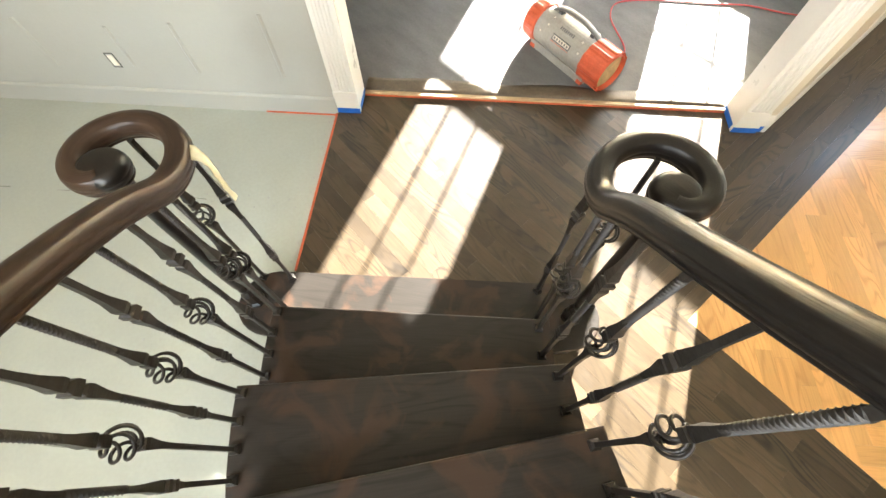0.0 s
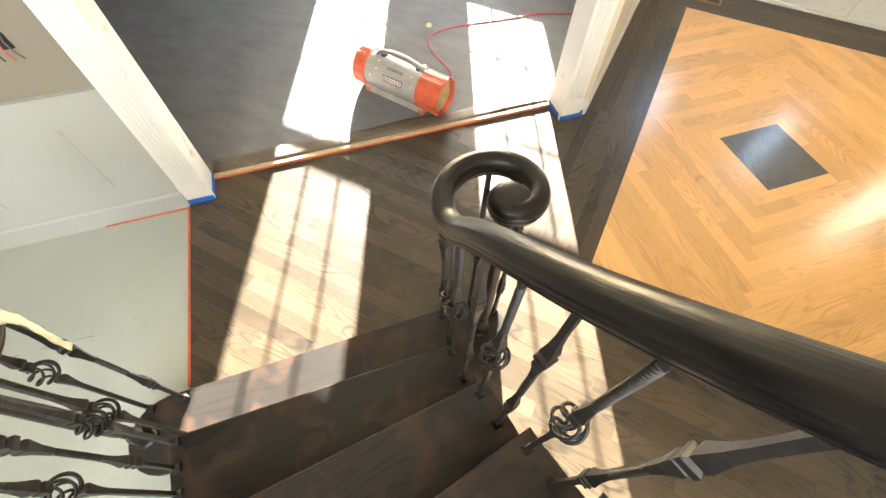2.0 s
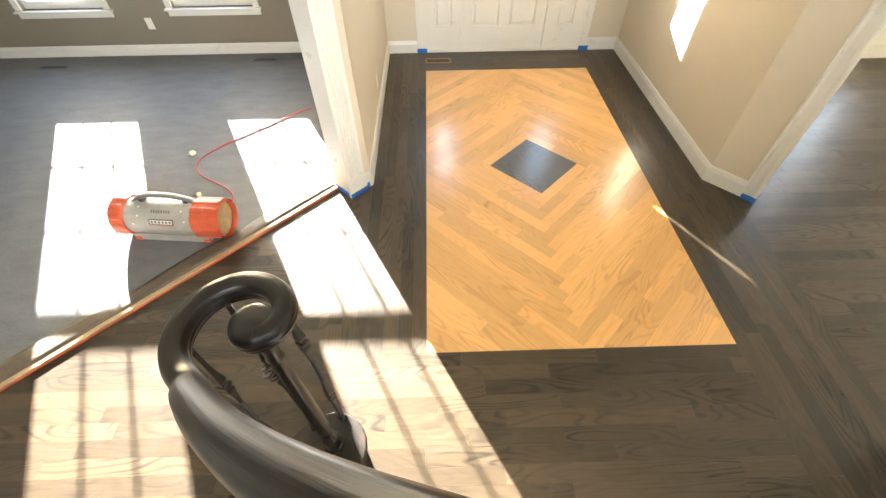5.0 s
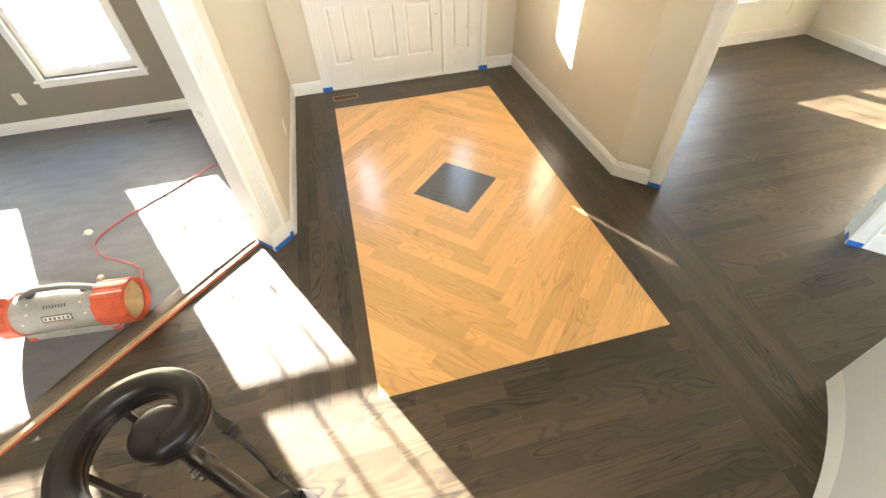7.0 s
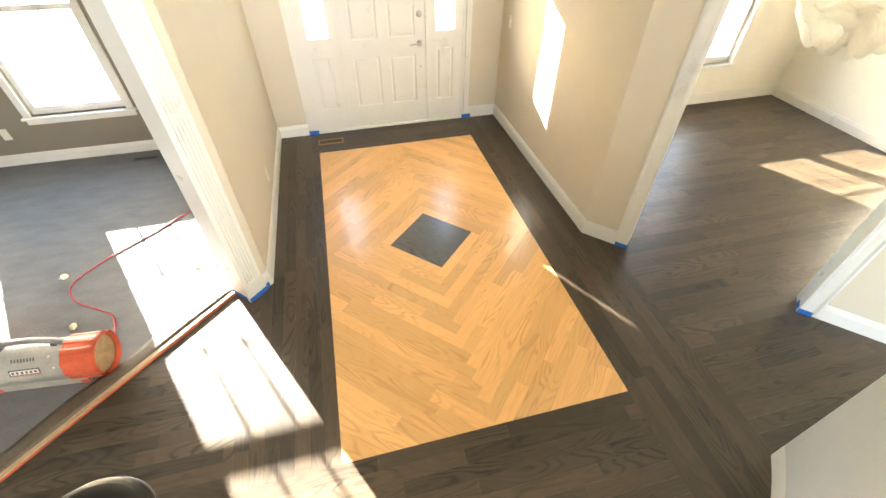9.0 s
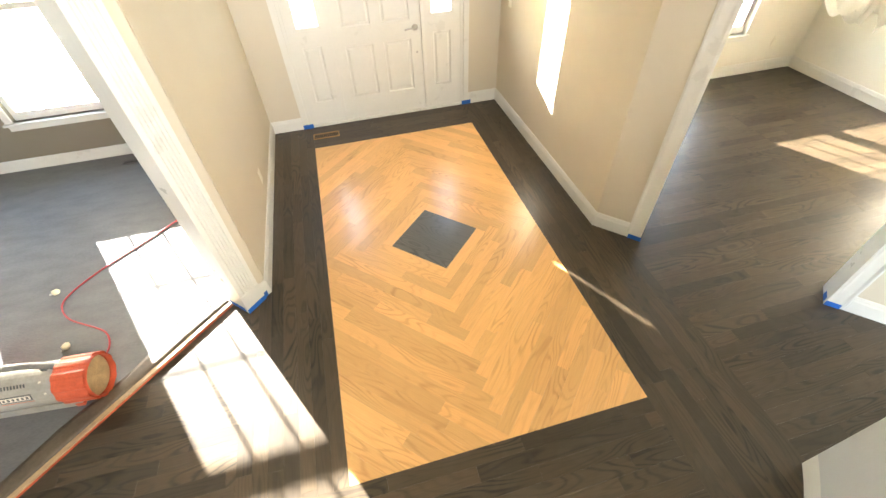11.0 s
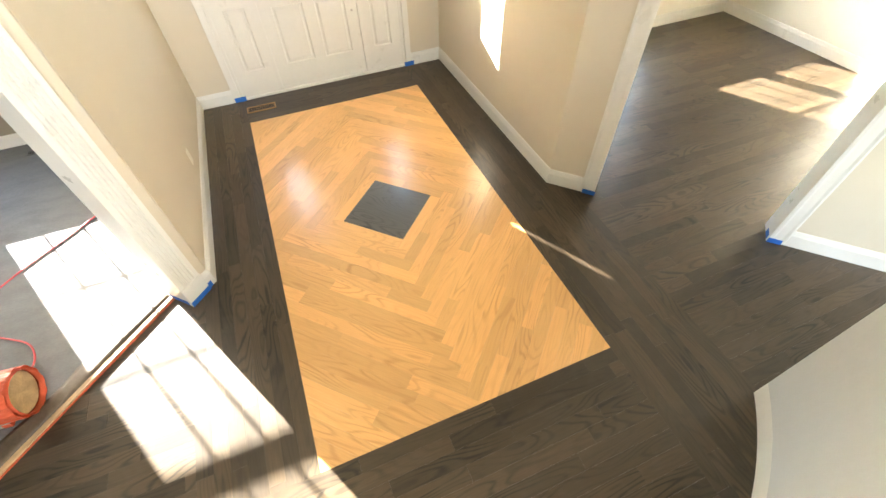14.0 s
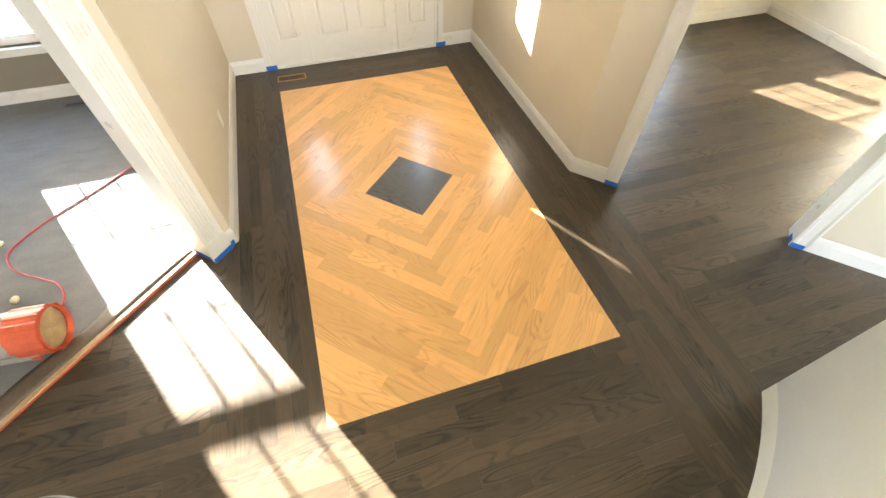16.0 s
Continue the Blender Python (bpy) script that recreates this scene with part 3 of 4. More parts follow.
for k, x in enumerate(WIN_XS):
    window(f"window_{k + 1}", x, ROOM_Y, WIN_W, WIN_LO, WIN_HI)
for k, x in enumerate(DIN_WIN):
    window(f"window_{k + 3}", x, DIN_Y, DIN_W, WIN_LO, WIN_HI, 3, 0.04, 0.0)
# fill lamps added out of view to brighten the foyer and stair
for x, low_watts, high_watts in ((0.2, 0.0, 10.5), (3.4, 4.0, 11.0)):
    if low_watts:
        fill_lamp("back_fill_lamp", (x, -5.12, 1.9), (x * 0.5, 0.0, 1.0), 1.9, 2.2, low_watts)
    fill_lamp("back_fill_lamp", (x, -5.12, 4.0), (x * 0.5, 0.0, 0.6), 1.9, 1.2, high_watts)
# added out of view: cuts the left sidelight's sunbeam to a thin sliver
sun_screen = part("sun_screen_wall", box(one_box(-0.32, DOOR_Y + 0.151, -0.4, -0.20, DOOR_Y + 0.942, 1.70), -0.32, DOOR_Y + 0.151, 1.70, -0.20, DOOR_Y + 1.10, 3.0), STAIRWALL)
tagged(sun_screen, "unseen wall added outside to trim the sun through the left sidelight", "wall", kind="structure")

# ---- front door with two sidelights ----
door = thing("door_1", Matrix.Translation((0, DOOR_Y, 0)), "white six-panel front door with sidelights and nickel hardware", "front door", kind="structure")
CASE = 0.062
part("door_frame", one_box(DOOR_A - CASE, -0.02, 0, DOOR_A, 0, DOOR_H + CASE, 0.003), WHITE, door)
part("door_frame", one_box(DOOR_B, -0.02, 0, DOOR_B + CASE, 0, DOOR_H + CASE, 0.003), WHITE, door)
part("door_frame", one_box(DOOR_A, -0.02, DOOR_H, DOOR_B, 0, DOOR_H + CASE, 0.003), WHITE, door)
part("threshold", one_box(DOOR_A, -0.012, -0.001, DOOR_B, 0.1, 0.022, 0.004), WHITE, door)
SLAB_A, SLAB_B = 0.404, 1.318


def panelled(parent, name, x0, x1, z0, z1, y, panels, hole=None):
    """A leaf with sunk and raised panels; hole is a glazed light (x0, x1, z0, z1)."""
    bm = bmesh.new()
    xs = sorted({x0, x1, *(v for q in panels for v in q[:2]), *((hole[0], hole[1]) if hole else ())})
    zs = sorted({z0, z1, *(v for q in panels for v in q[2:]), *((hole[2], hole[3]) if hole else ())})
    for a, b in zip(xs, xs[1:]):
        for c, d in zip(zs, zs[1:]):
            if any(q[0] <= a and b <= q[1] and q[2] <= c and d <= q[3] for q in ([*panels] + ([hole] if hole else []))):
                continue
            box(bm, a, y, c, b, y + 0.04, d)
    bmesh.ops.remove_doubles(bm, verts=bm.verts, dist=1e-5)
    leaf = part(name, bm, WHITE, parent)
    for a, b, c, d in panels:
        pb = bmesh.new()
        levels = [(0.0, 0.0), (0.008, 0.014), (0.020, 0.014), (0.036, 0.003)]
        rings = [[pb.verts.new((xx, y + dy, zz)) for xx, zz in ((a + i, c + i), (b - i, c + i), (b - i, d - i), (a + i, d - i))] for i, dy in levels]
        for r, q in zip(rings, rings[1:]):
            for j in range(4):
                pb.faces.new((r[j], r[(j + 1) % 4], q[(j + 1) % 4], q[j]))
        pb.faces.new(rings[-1])
        bmesh.ops.recalc_face_normals(pb, faces=pb.faces)
        part("panel", pb, WHITE, leaf)
    return leaf


mx = (SLAB_A + SLAB_B) / 2
cols = ((SLAB_A + 0.115, mx - 0.055), (mx + 0.055, SLAB_B - 0.115))
leaf = panelled(door, "door_leaf", SLAB_A + 0.004, SLAB_B - 0.004, 0.026, 2.04, 0.012, [(a, b, c, d) for a, b in cols for c, d in ((0.27, 0.80), (0.98, 1.56), (1.68, 1.91))])
for x0, x1, g0, g1 in ((DOOR_A + 0.03, SLAB_A - 0.03, 0.095, 0.302), (SLAB_B + 0.03, DOOR_B - 0.03, 1.431, 1.640)):
    sl = panelled(door, "sidelight", x0, x1, 0.022, 2.04, 0.008, [(g0 + 0.01, g1 - 0.01, 0.27, 0.84)], (g0, g1, 1.02, 1.93))
    pane = part("pane", one_box(g0 - 0.004, 0.024, 1.016, g1 + 0.004, 0.029, 1.934), GLASS, sl)
    pane.visible_shadow = False
for x in (DOOR_A, SLAB_A - 0.03, SLAB_B, DOOR_B - 0.03):
    part("door_post", one_box(x, 0.0, 0.022, x + 0.03, 0.11, DOOR_H, 0.002), WHITE, door)
for x in (SLAB_A - 0.028, SLAB_B - 0.014):
    part("door_stop", one_box(x, 0.054, 0.023, x + 0.042, 0.075, 2.045, 0.002), WHITE, door)
part("door_head", one_box(DOOR_A + 0.031, 0.001, 2.045, DOOR_B - 0.031, 0.11, DOOR_H), WHITE, door)

# ---- stair ----
stair = thing("staircase", Matrix.Identity(4), "curved staircase with dark stained oak treads and pale curved wall", "staircase", kind="structure")
N_TREAD = 15


def arc(r, a0, a1, n):
    return [(on_turn(a0 + (a1 - a0) * k / n, r).x, on_turn(a0 + (a1 - a0) * k / n, r).y) for k in range(n + 1)]


def rounded_slab(name, poly, z0, z1, mat, parent, label=""):
    """A tread board with a rounded nose all round; its grain runs along its own x axis."""
    bm = bmesh.new()
    if area(poly) < 0:
        poly = poly[::-1]
    c = Vector((sum(q[0] for q in poly) / len(poly), sum(q[1] for q in poly) / len(poly)))
    turn = Matrix.Rotation(-radians(tread_angle(rounded_slab.k) + 0.0), 2)
    local = [tuple(turn @ (Vector(q) - c)) for q in poly]
    prism(bm, local, z0, z1)
    edges = [e for e in bm.edges if abs(e.verts[0].co.z - e.verts[1].co.z) < 1e-6]
    bmesh.ops.bevel(bm, geom=edges, offset=0.009, segments=3, affect="EDGES", profile=0.5)
    bmesh.ops.recalc_face_normals(bm, faces=bm.faces)
    ob = part(name, bm, mat, parent, label)
    ob.matrix_world = Matrix.Translation((c.x, c.y, 0)) @ Matrix.Rotation(radians(tread_angle(rounded_slab.k)), 4, "Z")
    return ob


N_DIR, H_DIR = Vector((math.cos(radians(46.2)), math.sin(radians(46.2)))), Vector((-math.sin(radians(46.2)), math.cos(radians(46.2))))
MID = Vector((-1.015, -0.93))                    # middle of the bottom step's front edge


def step_point(n, h, z=0.0):
    """A place by its distance across the stair from the middle, and ahead of the bottom step."""
    q = MID + N_DIR * n + H_DIR * h
    return Vector((q.x, q.y, z))


def bull_step(front, back, half, ends, r):
    """Outline of the bottom step, round at both ends."""
    pts = []
    for k in range(13):
        a = radians(90 - 180 * k / 12)
        pts.append(step_point(half + (ends - r) + r * math.cos(a), front - r + r * math.sin(a)))
    pts.append(step_point(half - 0.05, front - 2 * r - 0.02))
    pts.append(step_point(half - 0.05, back))
    pts.append(step_point(-half + 0.05, back))
    pts.append(step_point(-half + 0.05, front - 2 * r - 0.02))
    for k in range(13):
        a = radians(270 - 180 * k / 12)
        pts.append(step_point(-half - (ends - r) + r * math.cos(a), front - r + r * math.sin(a)))
    return [(q.x, q.y) for q in pts]


rounded_slab.k = 1
rounded_slab("tread", bull_step(0.0, -0.35, 0.60, 0.26, 0.16), STEP_UP - 0.03, STEP_UP, TREAD_OAK, stair, "bottom tread with rounded ends, lit by the sun")
bm = prism(bmesh.new(), bull_step(-0.025, -0.35, 0.60, 0.235, 0.135)[::-1], 0.0, STEP_UP - 0.0305)
bmesh.ops.recalc_face_normals(bm, faces=bm.faces)
part("riser", bm, TREAD_OAK, stair)
for k in range(2, N_TREAD + 1):
    rounded_slab.k = k
    a0, a1 = tread_angle(k), tread_angle(k + 1) + 0.9
    poly = arc(R_IN, a0, a1, 3) + arc(R_OUT, a1, a0, 4)
    rounded_slab("tread", poly, k * STEP_UP - 0.03, k * STEP_UP, TREAD_OAK, stair)
    bm = bmesh.new()
    prism(bm, arc(R_IN + 0.03, a0 + 0.6, a0 + 0.95, 1) + arc(R_OUT - 0.03, a0 + 0.8, a0 + 0.55, 1), (k - 1) * STEP_UP + 0.0005, k * STEP_UP - 0.0305)
    bmesh.ops.recalc_face_normals(bm, faces=bm.faces)
    part("riser", bm, TREAD_OAK, stair)


def curved_wall(name, radius, a0, a1, top, mat, label):
    """A curved wall under the stair whose top follows the steps."""
    bm = bmesh.new()
    n = 60
    rows = []
    for k in range(n + 1):
        a = a0 + (a1 - a0) * k / n
        z = top(a)
        r0, r1 = radius(a), radius(a) + 0.07
        rows.append([bm.verts.new(on_turn(a, r, h)) for r, h in ((r0, -0.02), (r1, -0.02), (r1, z), (r0, z))])
    for p, q in zip(rows, rows[1:]):
        for j in range(4):
            bm.faces.new((p[j], p[(j + 1) % 4], q[(j + 1) % 4], q[j]))
    bm.faces.new(rows[0])
    bm.faces.new(rows[-1][::-1])
    bmesh.ops.recalc_face_normals(bm, faces=bm.faces)
    return part(name, bm, mat, stair, label, smooth=False)


A_END = math.degrees(math.atan2(AXIS.y + 0.517, AXIS.x - 2.272)) % 360


def wall_radius(a):
    """The inner wall stands under the treads at the foot and just proud of them further up."""
    f = min(1.0, max(0.0, (a - 62) / 26))
    return R_IN + 0.02 - 0.034 * f * f * (3 - 2 * f)


curved_wall("curved_wall", wall_radius, TURN0 + 1, A_END, lambda a: max(0.15, slope_height(a) - 0.22), STAIRWALL, "smooth pale grey curved wall under the stair")
curved_wall("curved_wall", lambda a: R_OUT - 0.09, TURN0 + 1, A_END, lambda a: max(0.15, slope_height(a) - 0.22), STAIRWALL, "smooth pale grey curved wall under the stair")
turns = [A_END - (A_END - TURN0 - 1) * k / 60 for k in range(61)]
pts = [tuple(on_turn(a, wall_radius(a) - 0.0005).xy) for a in turns]
moulding("baseboard", pts[::-1], BASE, WHITE, "white curved baseboard along the stair wall")

# ---- handrails ----
HALF_RAIL = [(0.016, -0.037), (0.027, -0.034), (0.0285, -0.029), (0.0265, -0.0265), (0.030, -0.024), (0.0335, -0.014), (0.034, -0.007), (0.0318, -0.0045), (0.0338, -0.001), (0.0325, 0.009), (0.0275, 0.0215), (0.0235, 0.0262), (0.0205, 0.0272), (0.012, 0.0318), (0.0, 0.034)]
RAIL = HALF_RAIL + [(-a, b) for a, b in HALF_RAIL[-2::-1]]


SCROLL_Z = 1.182                                 # middle of the level scrolls
LIFT_IN, LIFT_OUT = 0.912, 0.900                # middle of the rails above the nosings


def rail_height(deg, lift):
    """Height of the rail's middle; it eases to level at the foot."""
    z = slope_height(deg) + lift
    low = SCROLL_Z - 0.003
    return low + math.log1p(math.exp((z - low) * 28)) / 28


def volute(side):
    """Plan of a rail with its scroll, from the top of the stair to the scroll's eye; side 1 turns round the inner newel, -1 round the outer one."""
    r, lift = (1.915, LIFT_IN) if side > 0 else (3.03, LIFT_OUT)
    pts = [on_turn(d, r, rail_height(d, lift)) for d in [150 - k * 2.0 for k in range(52)]]
    e_n, e_h = (0.704, -0.146) if side > 0 else (-0.757, -0.138)
    start = pts[-1]
    scroll = []
    for k in range(49):
        f = k / 48
        phi = radians(180 - 262 * f)
        rad = 0.172 - 0.012 * f - 0.115 * f ** 2.2
        n = e_n + side * rad * math.cos(phi)
        h = e_h + rad * math.sin(phi) * 1.0
        scroll.append(step_point(n, h, SCROLL_Z + 0.004 * f))
    first = scroll[0]
    n_b = 6
    join = [start.lerp(first, (k + 1) / (n_b + 1)) for k in range(n_b)]
    for k, q in enumerate(join):
        q.z = SCROLL_Z + (start.z - SCROLL_Z) * (1 - (k + 1) / (n_b + 1)) ** 2
    return pts + join + scroll


def smoothed(pts, rounds=3):
    for _ in range(rounds):
        pts = [pts[0]] + [(a + b * 2 + c) / 4 for a, b, c in zip(pts, pts[1:], pts[2:])] + [pts[-1]]
    return pts


rails = []
for side, what in ((1, "inner"), (-1, "outer")):
    t = thing("handrail", Matrix.Identity(4), "glossy black-stained wooden handrail ending in a scroll" if side > 0 else "brown-worn dark wooden handrail ending in a scroll", "handrail", "stair handrails")
    line = smoothed(volute(side), 4)
    part("rail", grain_along(sweep(bmesh.new(), line, RAIL), line, RAIL), RAIL_GRAIN if side > 0 else RAIL_WORN, t, smooth=True)
    last = (line[-1] - line[-3]).normalized()
    eye = line[-1] + Vector((last.y, -last.x, 0)) * (0.030 * side) + last * 0.004
    part("scroll_eye", lathe(bmesh.new(), [(0.040, -0.046), (0.052, -0.042), (0.060, -0.034), (0.0605, -0.029), (0.0575, -0.0265), (0.0625, -0.023), (0.0665, -0.012), (0.067, -0.006), (0.0645, -0.0035), (0.0668, -0.001), (0.0655, 0.010), (0.061, 0.020), (0.054, 0.027), (0.046, 0.030), (0.030, 0.0325), (0.001, 0.034)], Matrix.Translation(eye), 28), RAIL_WOOD, t, smooth=True)
    rails.append((t, line, eye))


# ---- iron balusters and newels ----
def loft(bm, stations):
    """A square bar through stations of (height, half width, turn in degrees)."""
    rings = []
    for z, w, turn in stations:
        a = radians(turn)
        rings.append([bm.verts.new((w * 1.414 * math.cos(a + math.pi / 4 + k * math.pi / 2), w * 1.414 * math.sin(a + math.pi / 4 + k * math.pi / 2), z)) for k in range(4)])
    for a, b in zip(rings, rings[1:]):
        for k in range(4):
            bm.faces.new((a[k], a[(k + 1) % 4], b[(k + 1) % 4], b[k]))
    bm.faces.new(rings[0][::-1])
    bm.faces.new(rings[-1])
    return bm


BAR, SWELL = 0.0070, 0.0142


def twist(z0, z1, turns):
    n = max(4, int(turns * 16))
    return [(z0 + (z1 - z0) * k / n, BAR * 1.02, 360 * turns * k / n) for k in range(n + 1)]


def flare(z, way, length=0.11):
    """The bar swells towards a knuckle or basket at z; way -1 comes from below, 1 leaves upwards."""
    f = [(length, BAR), (length * 0.6, BAR * 1.3), (length * 0.35, SWELL * 0.86), (0.022, SWELL), (0.010, SWELL * 0.92), (0.004, BAR * 0.8)]
    seq = [(z + way * d, w, 0) for d, w in f]
    return seq if way < 0 else seq[::-1]


def baluster(slope, top, basket):
    """An iron baluster standing on the origin; slope is the height of the nosing line above its foot, top the rail's underside."""
    t = thing("baluster", Matrix.Identity(4), "dark wrought iron baluster with a twisted basket" if basket else "dark wrought iron baluster with two square knuckles", "baluster", "stair balusters")
    bm = bmesh.new()
    if basket:
        c = slope + 0.435
        loft(bm, [(0, BAR, 0), (max(0.02, c - 0.16), BAR, 0)] + flare(c - 0.052, -1))
        loft(bm, flare(c + 0.075, 1) + twist(c + 0.16, top - 0.03, 6) + [(top + 0.02, BAR, 0)])
        part("bar", bm, IRON, t)
        bk = bmesh.new()
        for j in range(5):
            pts = []
            for k in range(17):
                u = k / 16
                a = radians(72 * j + 215 * u)
                r = 0.005 + 0.033 * math.sin(math.pi * u) ** 0.8
                pts.append(Vector((r * math.cos(a), r * math.sin(a), c - 0.045 + 0.09 * u)))
            sweep(bk, pts, ring_section(0.0043, 6))
        part("basket", bk, IRON, t, smooth=True)
        part("collar", box(bmesh.new(), -0.0135, -0.0135, c + 0.045, 0.0135, 0.0135, c + 0.073, 0.003), IRON, t)
        part("collar", box(bmesh.new(), -0.009, -0.009, c - 0.054, 0.009, 0.009, c - 0.045, 0.002), IRON, t)
    else:
        lo, hi = slope + 0.21, slope + 0.645
        loft(bm, [(0, BAR, 0), (max(0.01, lo - 0.1), BAR, 0)] + flare(lo - 0.012, -1, 0.06))
        loft(bm, flare(lo + 0.012, 1) + twist(lo + 0.14, hi - 0.13, 3) + flare(hi - 0.014, -1))
        loft(bm, flare(hi + 0.014, 1) + [(top + 0.02, BAR, 0)])
        part("bar", bm, IRON, t)
        for z, w in ((lo, 0.0145), (hi, 0.0165)):
            part("knuckle", loft(bmesh.new(), [(z - w * 0.95, w * 0.62, 0), (z - w * 0.55, w, 0), (z + w * 0.55, w, 0), (z + w * 0.95, w * 0.62, 0)]), IRON, t)
    part("shoe", loft(bmesh.new(), [(0, 0.0155, 0), (0.018, 0.0155, 0), (0.026, 0.009, 0), (0.028, BAR, 0)]), IRON, t)
    return t


def stand(r, offsets, lift, first_basket, last):
    for j, off in enumerate(offsets):
        proto = None
        basket = (j + first_basket) % 2 == 0
        for k in range(2, last + 1):
            deg = tread_angle(k) + off
            foot = k * STEP_UP
            m = Matrix.Translation(on_turn(deg, r, foot)) @ Matrix.Rotation(radians(deg), 4, "Z")
            if proto is None:
                proto = baluster(slope_height(deg) - foot, slope_height(deg) - foot + lift - 0.034, basket)
                proto.matrix_world = m
            else:
                copy_thing(proto, m)


stand(1.930, (1.3, 4.65), LIFT_IN, 0, 12)
stand(3.035, (0.55, 2.25, 3.9, 5.6), LIFT_OUT, 0, 12)

for (rail_thing, line, eye), side in zip(rails, (1, -1)):
    t = thing("newel_post", Matrix.Translation((eye.x, eye.y, STEP_UP)), "dark turned newel post under the handrail's scroll", "newel post", "newel posts")
    part("shaft", lathe(bmesh.new(), [(0.021, 0.13), (0.024, 0.16), (0.020, 0.175), (0.026, 0.2), (0.029, 0.32), (0.027, 0.5), (0.023, 0.72), (0.021, 0.82), (0.027, 0.835), (0.023, 0.85), (0.024, 0.90), (0.033, 0.925), (0.034, eye.z - STEP_UP - 0.045)], None, 18), RAIL_WOOD, t, smooth=True)
    part("base_block", lathe(bmesh.new(), [(0.045, 0.0), (0.045, 0.018), (0.036, 0.03), (0.034, 0.1), (0.022, 0.13)], None, 8), RAIL_WOOD, t)
    n_scroll = len(line)
    for f, basket in ((n_scroll - 52, True), (n_scroll - 42, False), (n_scroll - 32, True), (n_scroll - 20, False)):
        q = line[f]
        b = baluster(0.15 if basket else 0.06, q.z - 0.034 - STEP_UP, basket)
        h = (Vector((q.x, q.y)) - MID).dot(H_DIR)
        if h > -0.035:
            q = q - Vector((H_DIR.x, H_DIR.y, 0)) * (h + 0.035)
        b.matrix_world = Matrix.Translation((q.x, q.y, STEP_UP)) @ Matrix.Rotation(radians(40 * f), 4, "Z")

# ---- the step up to the papered room ----
edge_a, edge_b = Vector((-2.393, -2.393 + EDGE, 0)), Vector((-0.685, -0.685 + EDGE, 0))
way = (edge_b - edge_a).normalized()
side = Vector((-way.y, way.x, 0))
length = (edge_b - edge_a).length
ledge = thing("floor_edge", Matrix.Translation(edge_a) @ Matrix.Rotation(radians(45), 4, "Z"), "cut floor edge with a red-stained face and raw wood top", "floor edge", kind="structure")
part("red_face", one_box(0, -0.011, 0.0005, length, 0.002, 0.010, 0.001), RED_EDGE, ledge)
part("raw_top", one_box(0, -0.006, 0.0102, length, 0.024, 0.0215, 0.0015), RAW_EDGE, ledge)
bm = bmesh.new()
grid = []
rr = random.Random(9)
for i in range(49):
    u = i / 48
    lift = 0.006 + 0.003 * noise.noise(Vector((u * 9, 2.2, 0)))
    w = 0.12 + 0.04 * noise.noise(Vector((u * 5, 7.7, 0)))
    grid.append([bm.verts.new((length * u, 0.022 + v * w, 0.0205 + lift * math.sin(math.pi * (0.15 + 0.85 * v)) + 0.001)) for v in (0, 0.25, 0.5, 0.75, 1.0)])
for a, b in zip(grid, grid[1:]):
    for k in range(4):
        bm.faces.new((a[k], b[k], b[k + 1], a[k + 1]))
# the strip's brown paints the band of shade behind the floor edge
SHADE_BROWN = material("brown_edge_shade", (0.125, 0.095, 0.062), 0.6, spread=0.2, scale=7, grain=50, bump=0.15)
flap = part("shade_flap", bm, SHADE_BROWN, ledge, "curled strip behind the floor edge, its brown standing for shade", smooth=True)
flap.modifiers.new("thick", "SOLIDIFY").thickness = 0.0012

# red-edged seam between the boards and the stained floor
seam = part("floor_seam", one_box(0, -0.010, -0.016, 1.16, 0.004, 0.0012, 0.001), RED_EDGE)
seam.matrix_world = along((-2.375, -0.545), (-1.57, -1.36))
tagged(seam, "red-stained edge of the plank floor beside the boards", "floor edge", kind="structure")
seam2 = part("floor_seam", one_box(0, -0.004, -0.016, 0.55, 0.008, -0.009, 0.001), RED_EDGE)
seam2.matrix_world = along((-2.72, -0.893), (-2.38, -0.553))
tagged(seam2, "red-stained line along the wainscot's foot", "floor edge", kind="structure")

# seams and screws of the underlay boards
O = Vector((-2.375, -0.545, -0.0155))
U, V = Vector((HALF, -HALF, 0)), Vector((-HALF, -HALF, 0))
for n_seam, (u, v0, v1) in enumerate(((0.725, 0.0, 2.6), (2.1, 0.6, 2.6))):
    bm = bmesh.new()
    v = v0
    rs = random.Random(20 + n_seam)
    while v < v1:
        dv = rs.uniform(0.03, 0.16)
        if rs.random() < 0.55:
            w = rs.uniform(0.0012, 0.004)
            a, b = O + U * (u + rs.uniform(-0.004, 0.004)) + V * v, O + U * (u + rs.uniform(-0.004, 0.004)) + V * (v + dv)
            vs = [bm.verts.new(q) for q in (a - U * w, b - U * w * 0.4, b + U * w * 0.4, a + U * w)]
            bm.faces.new(vs)
        v += dv
    ob = part("board_seam", bm, material("torn_seam", (0.17, 0.17, 0.14), 0.8), None)
    ob.modifiers.new("thick", "SOLIDIFY").thickness = 0.0006
    tagged(ob, "ragged torn seam between two underlay boards", "seam", kind="stuff")
SCREW = material("screw_head_dust", (0.36, 0.37, 0.33), 0.6, 0.2)
proto = None
spots = [(0.07 + 0.115 * k, 0.05) for k in range(10)] + [(0.695, 0.16 + 0.13 * k) for k in range(6)] + [(0.755, 0.11 + 0.13 * k) for k in range(6)] + [(0.45, 0.9), (0.3, 1.5), (1.3, 1.2), (1.6, 0.7)]
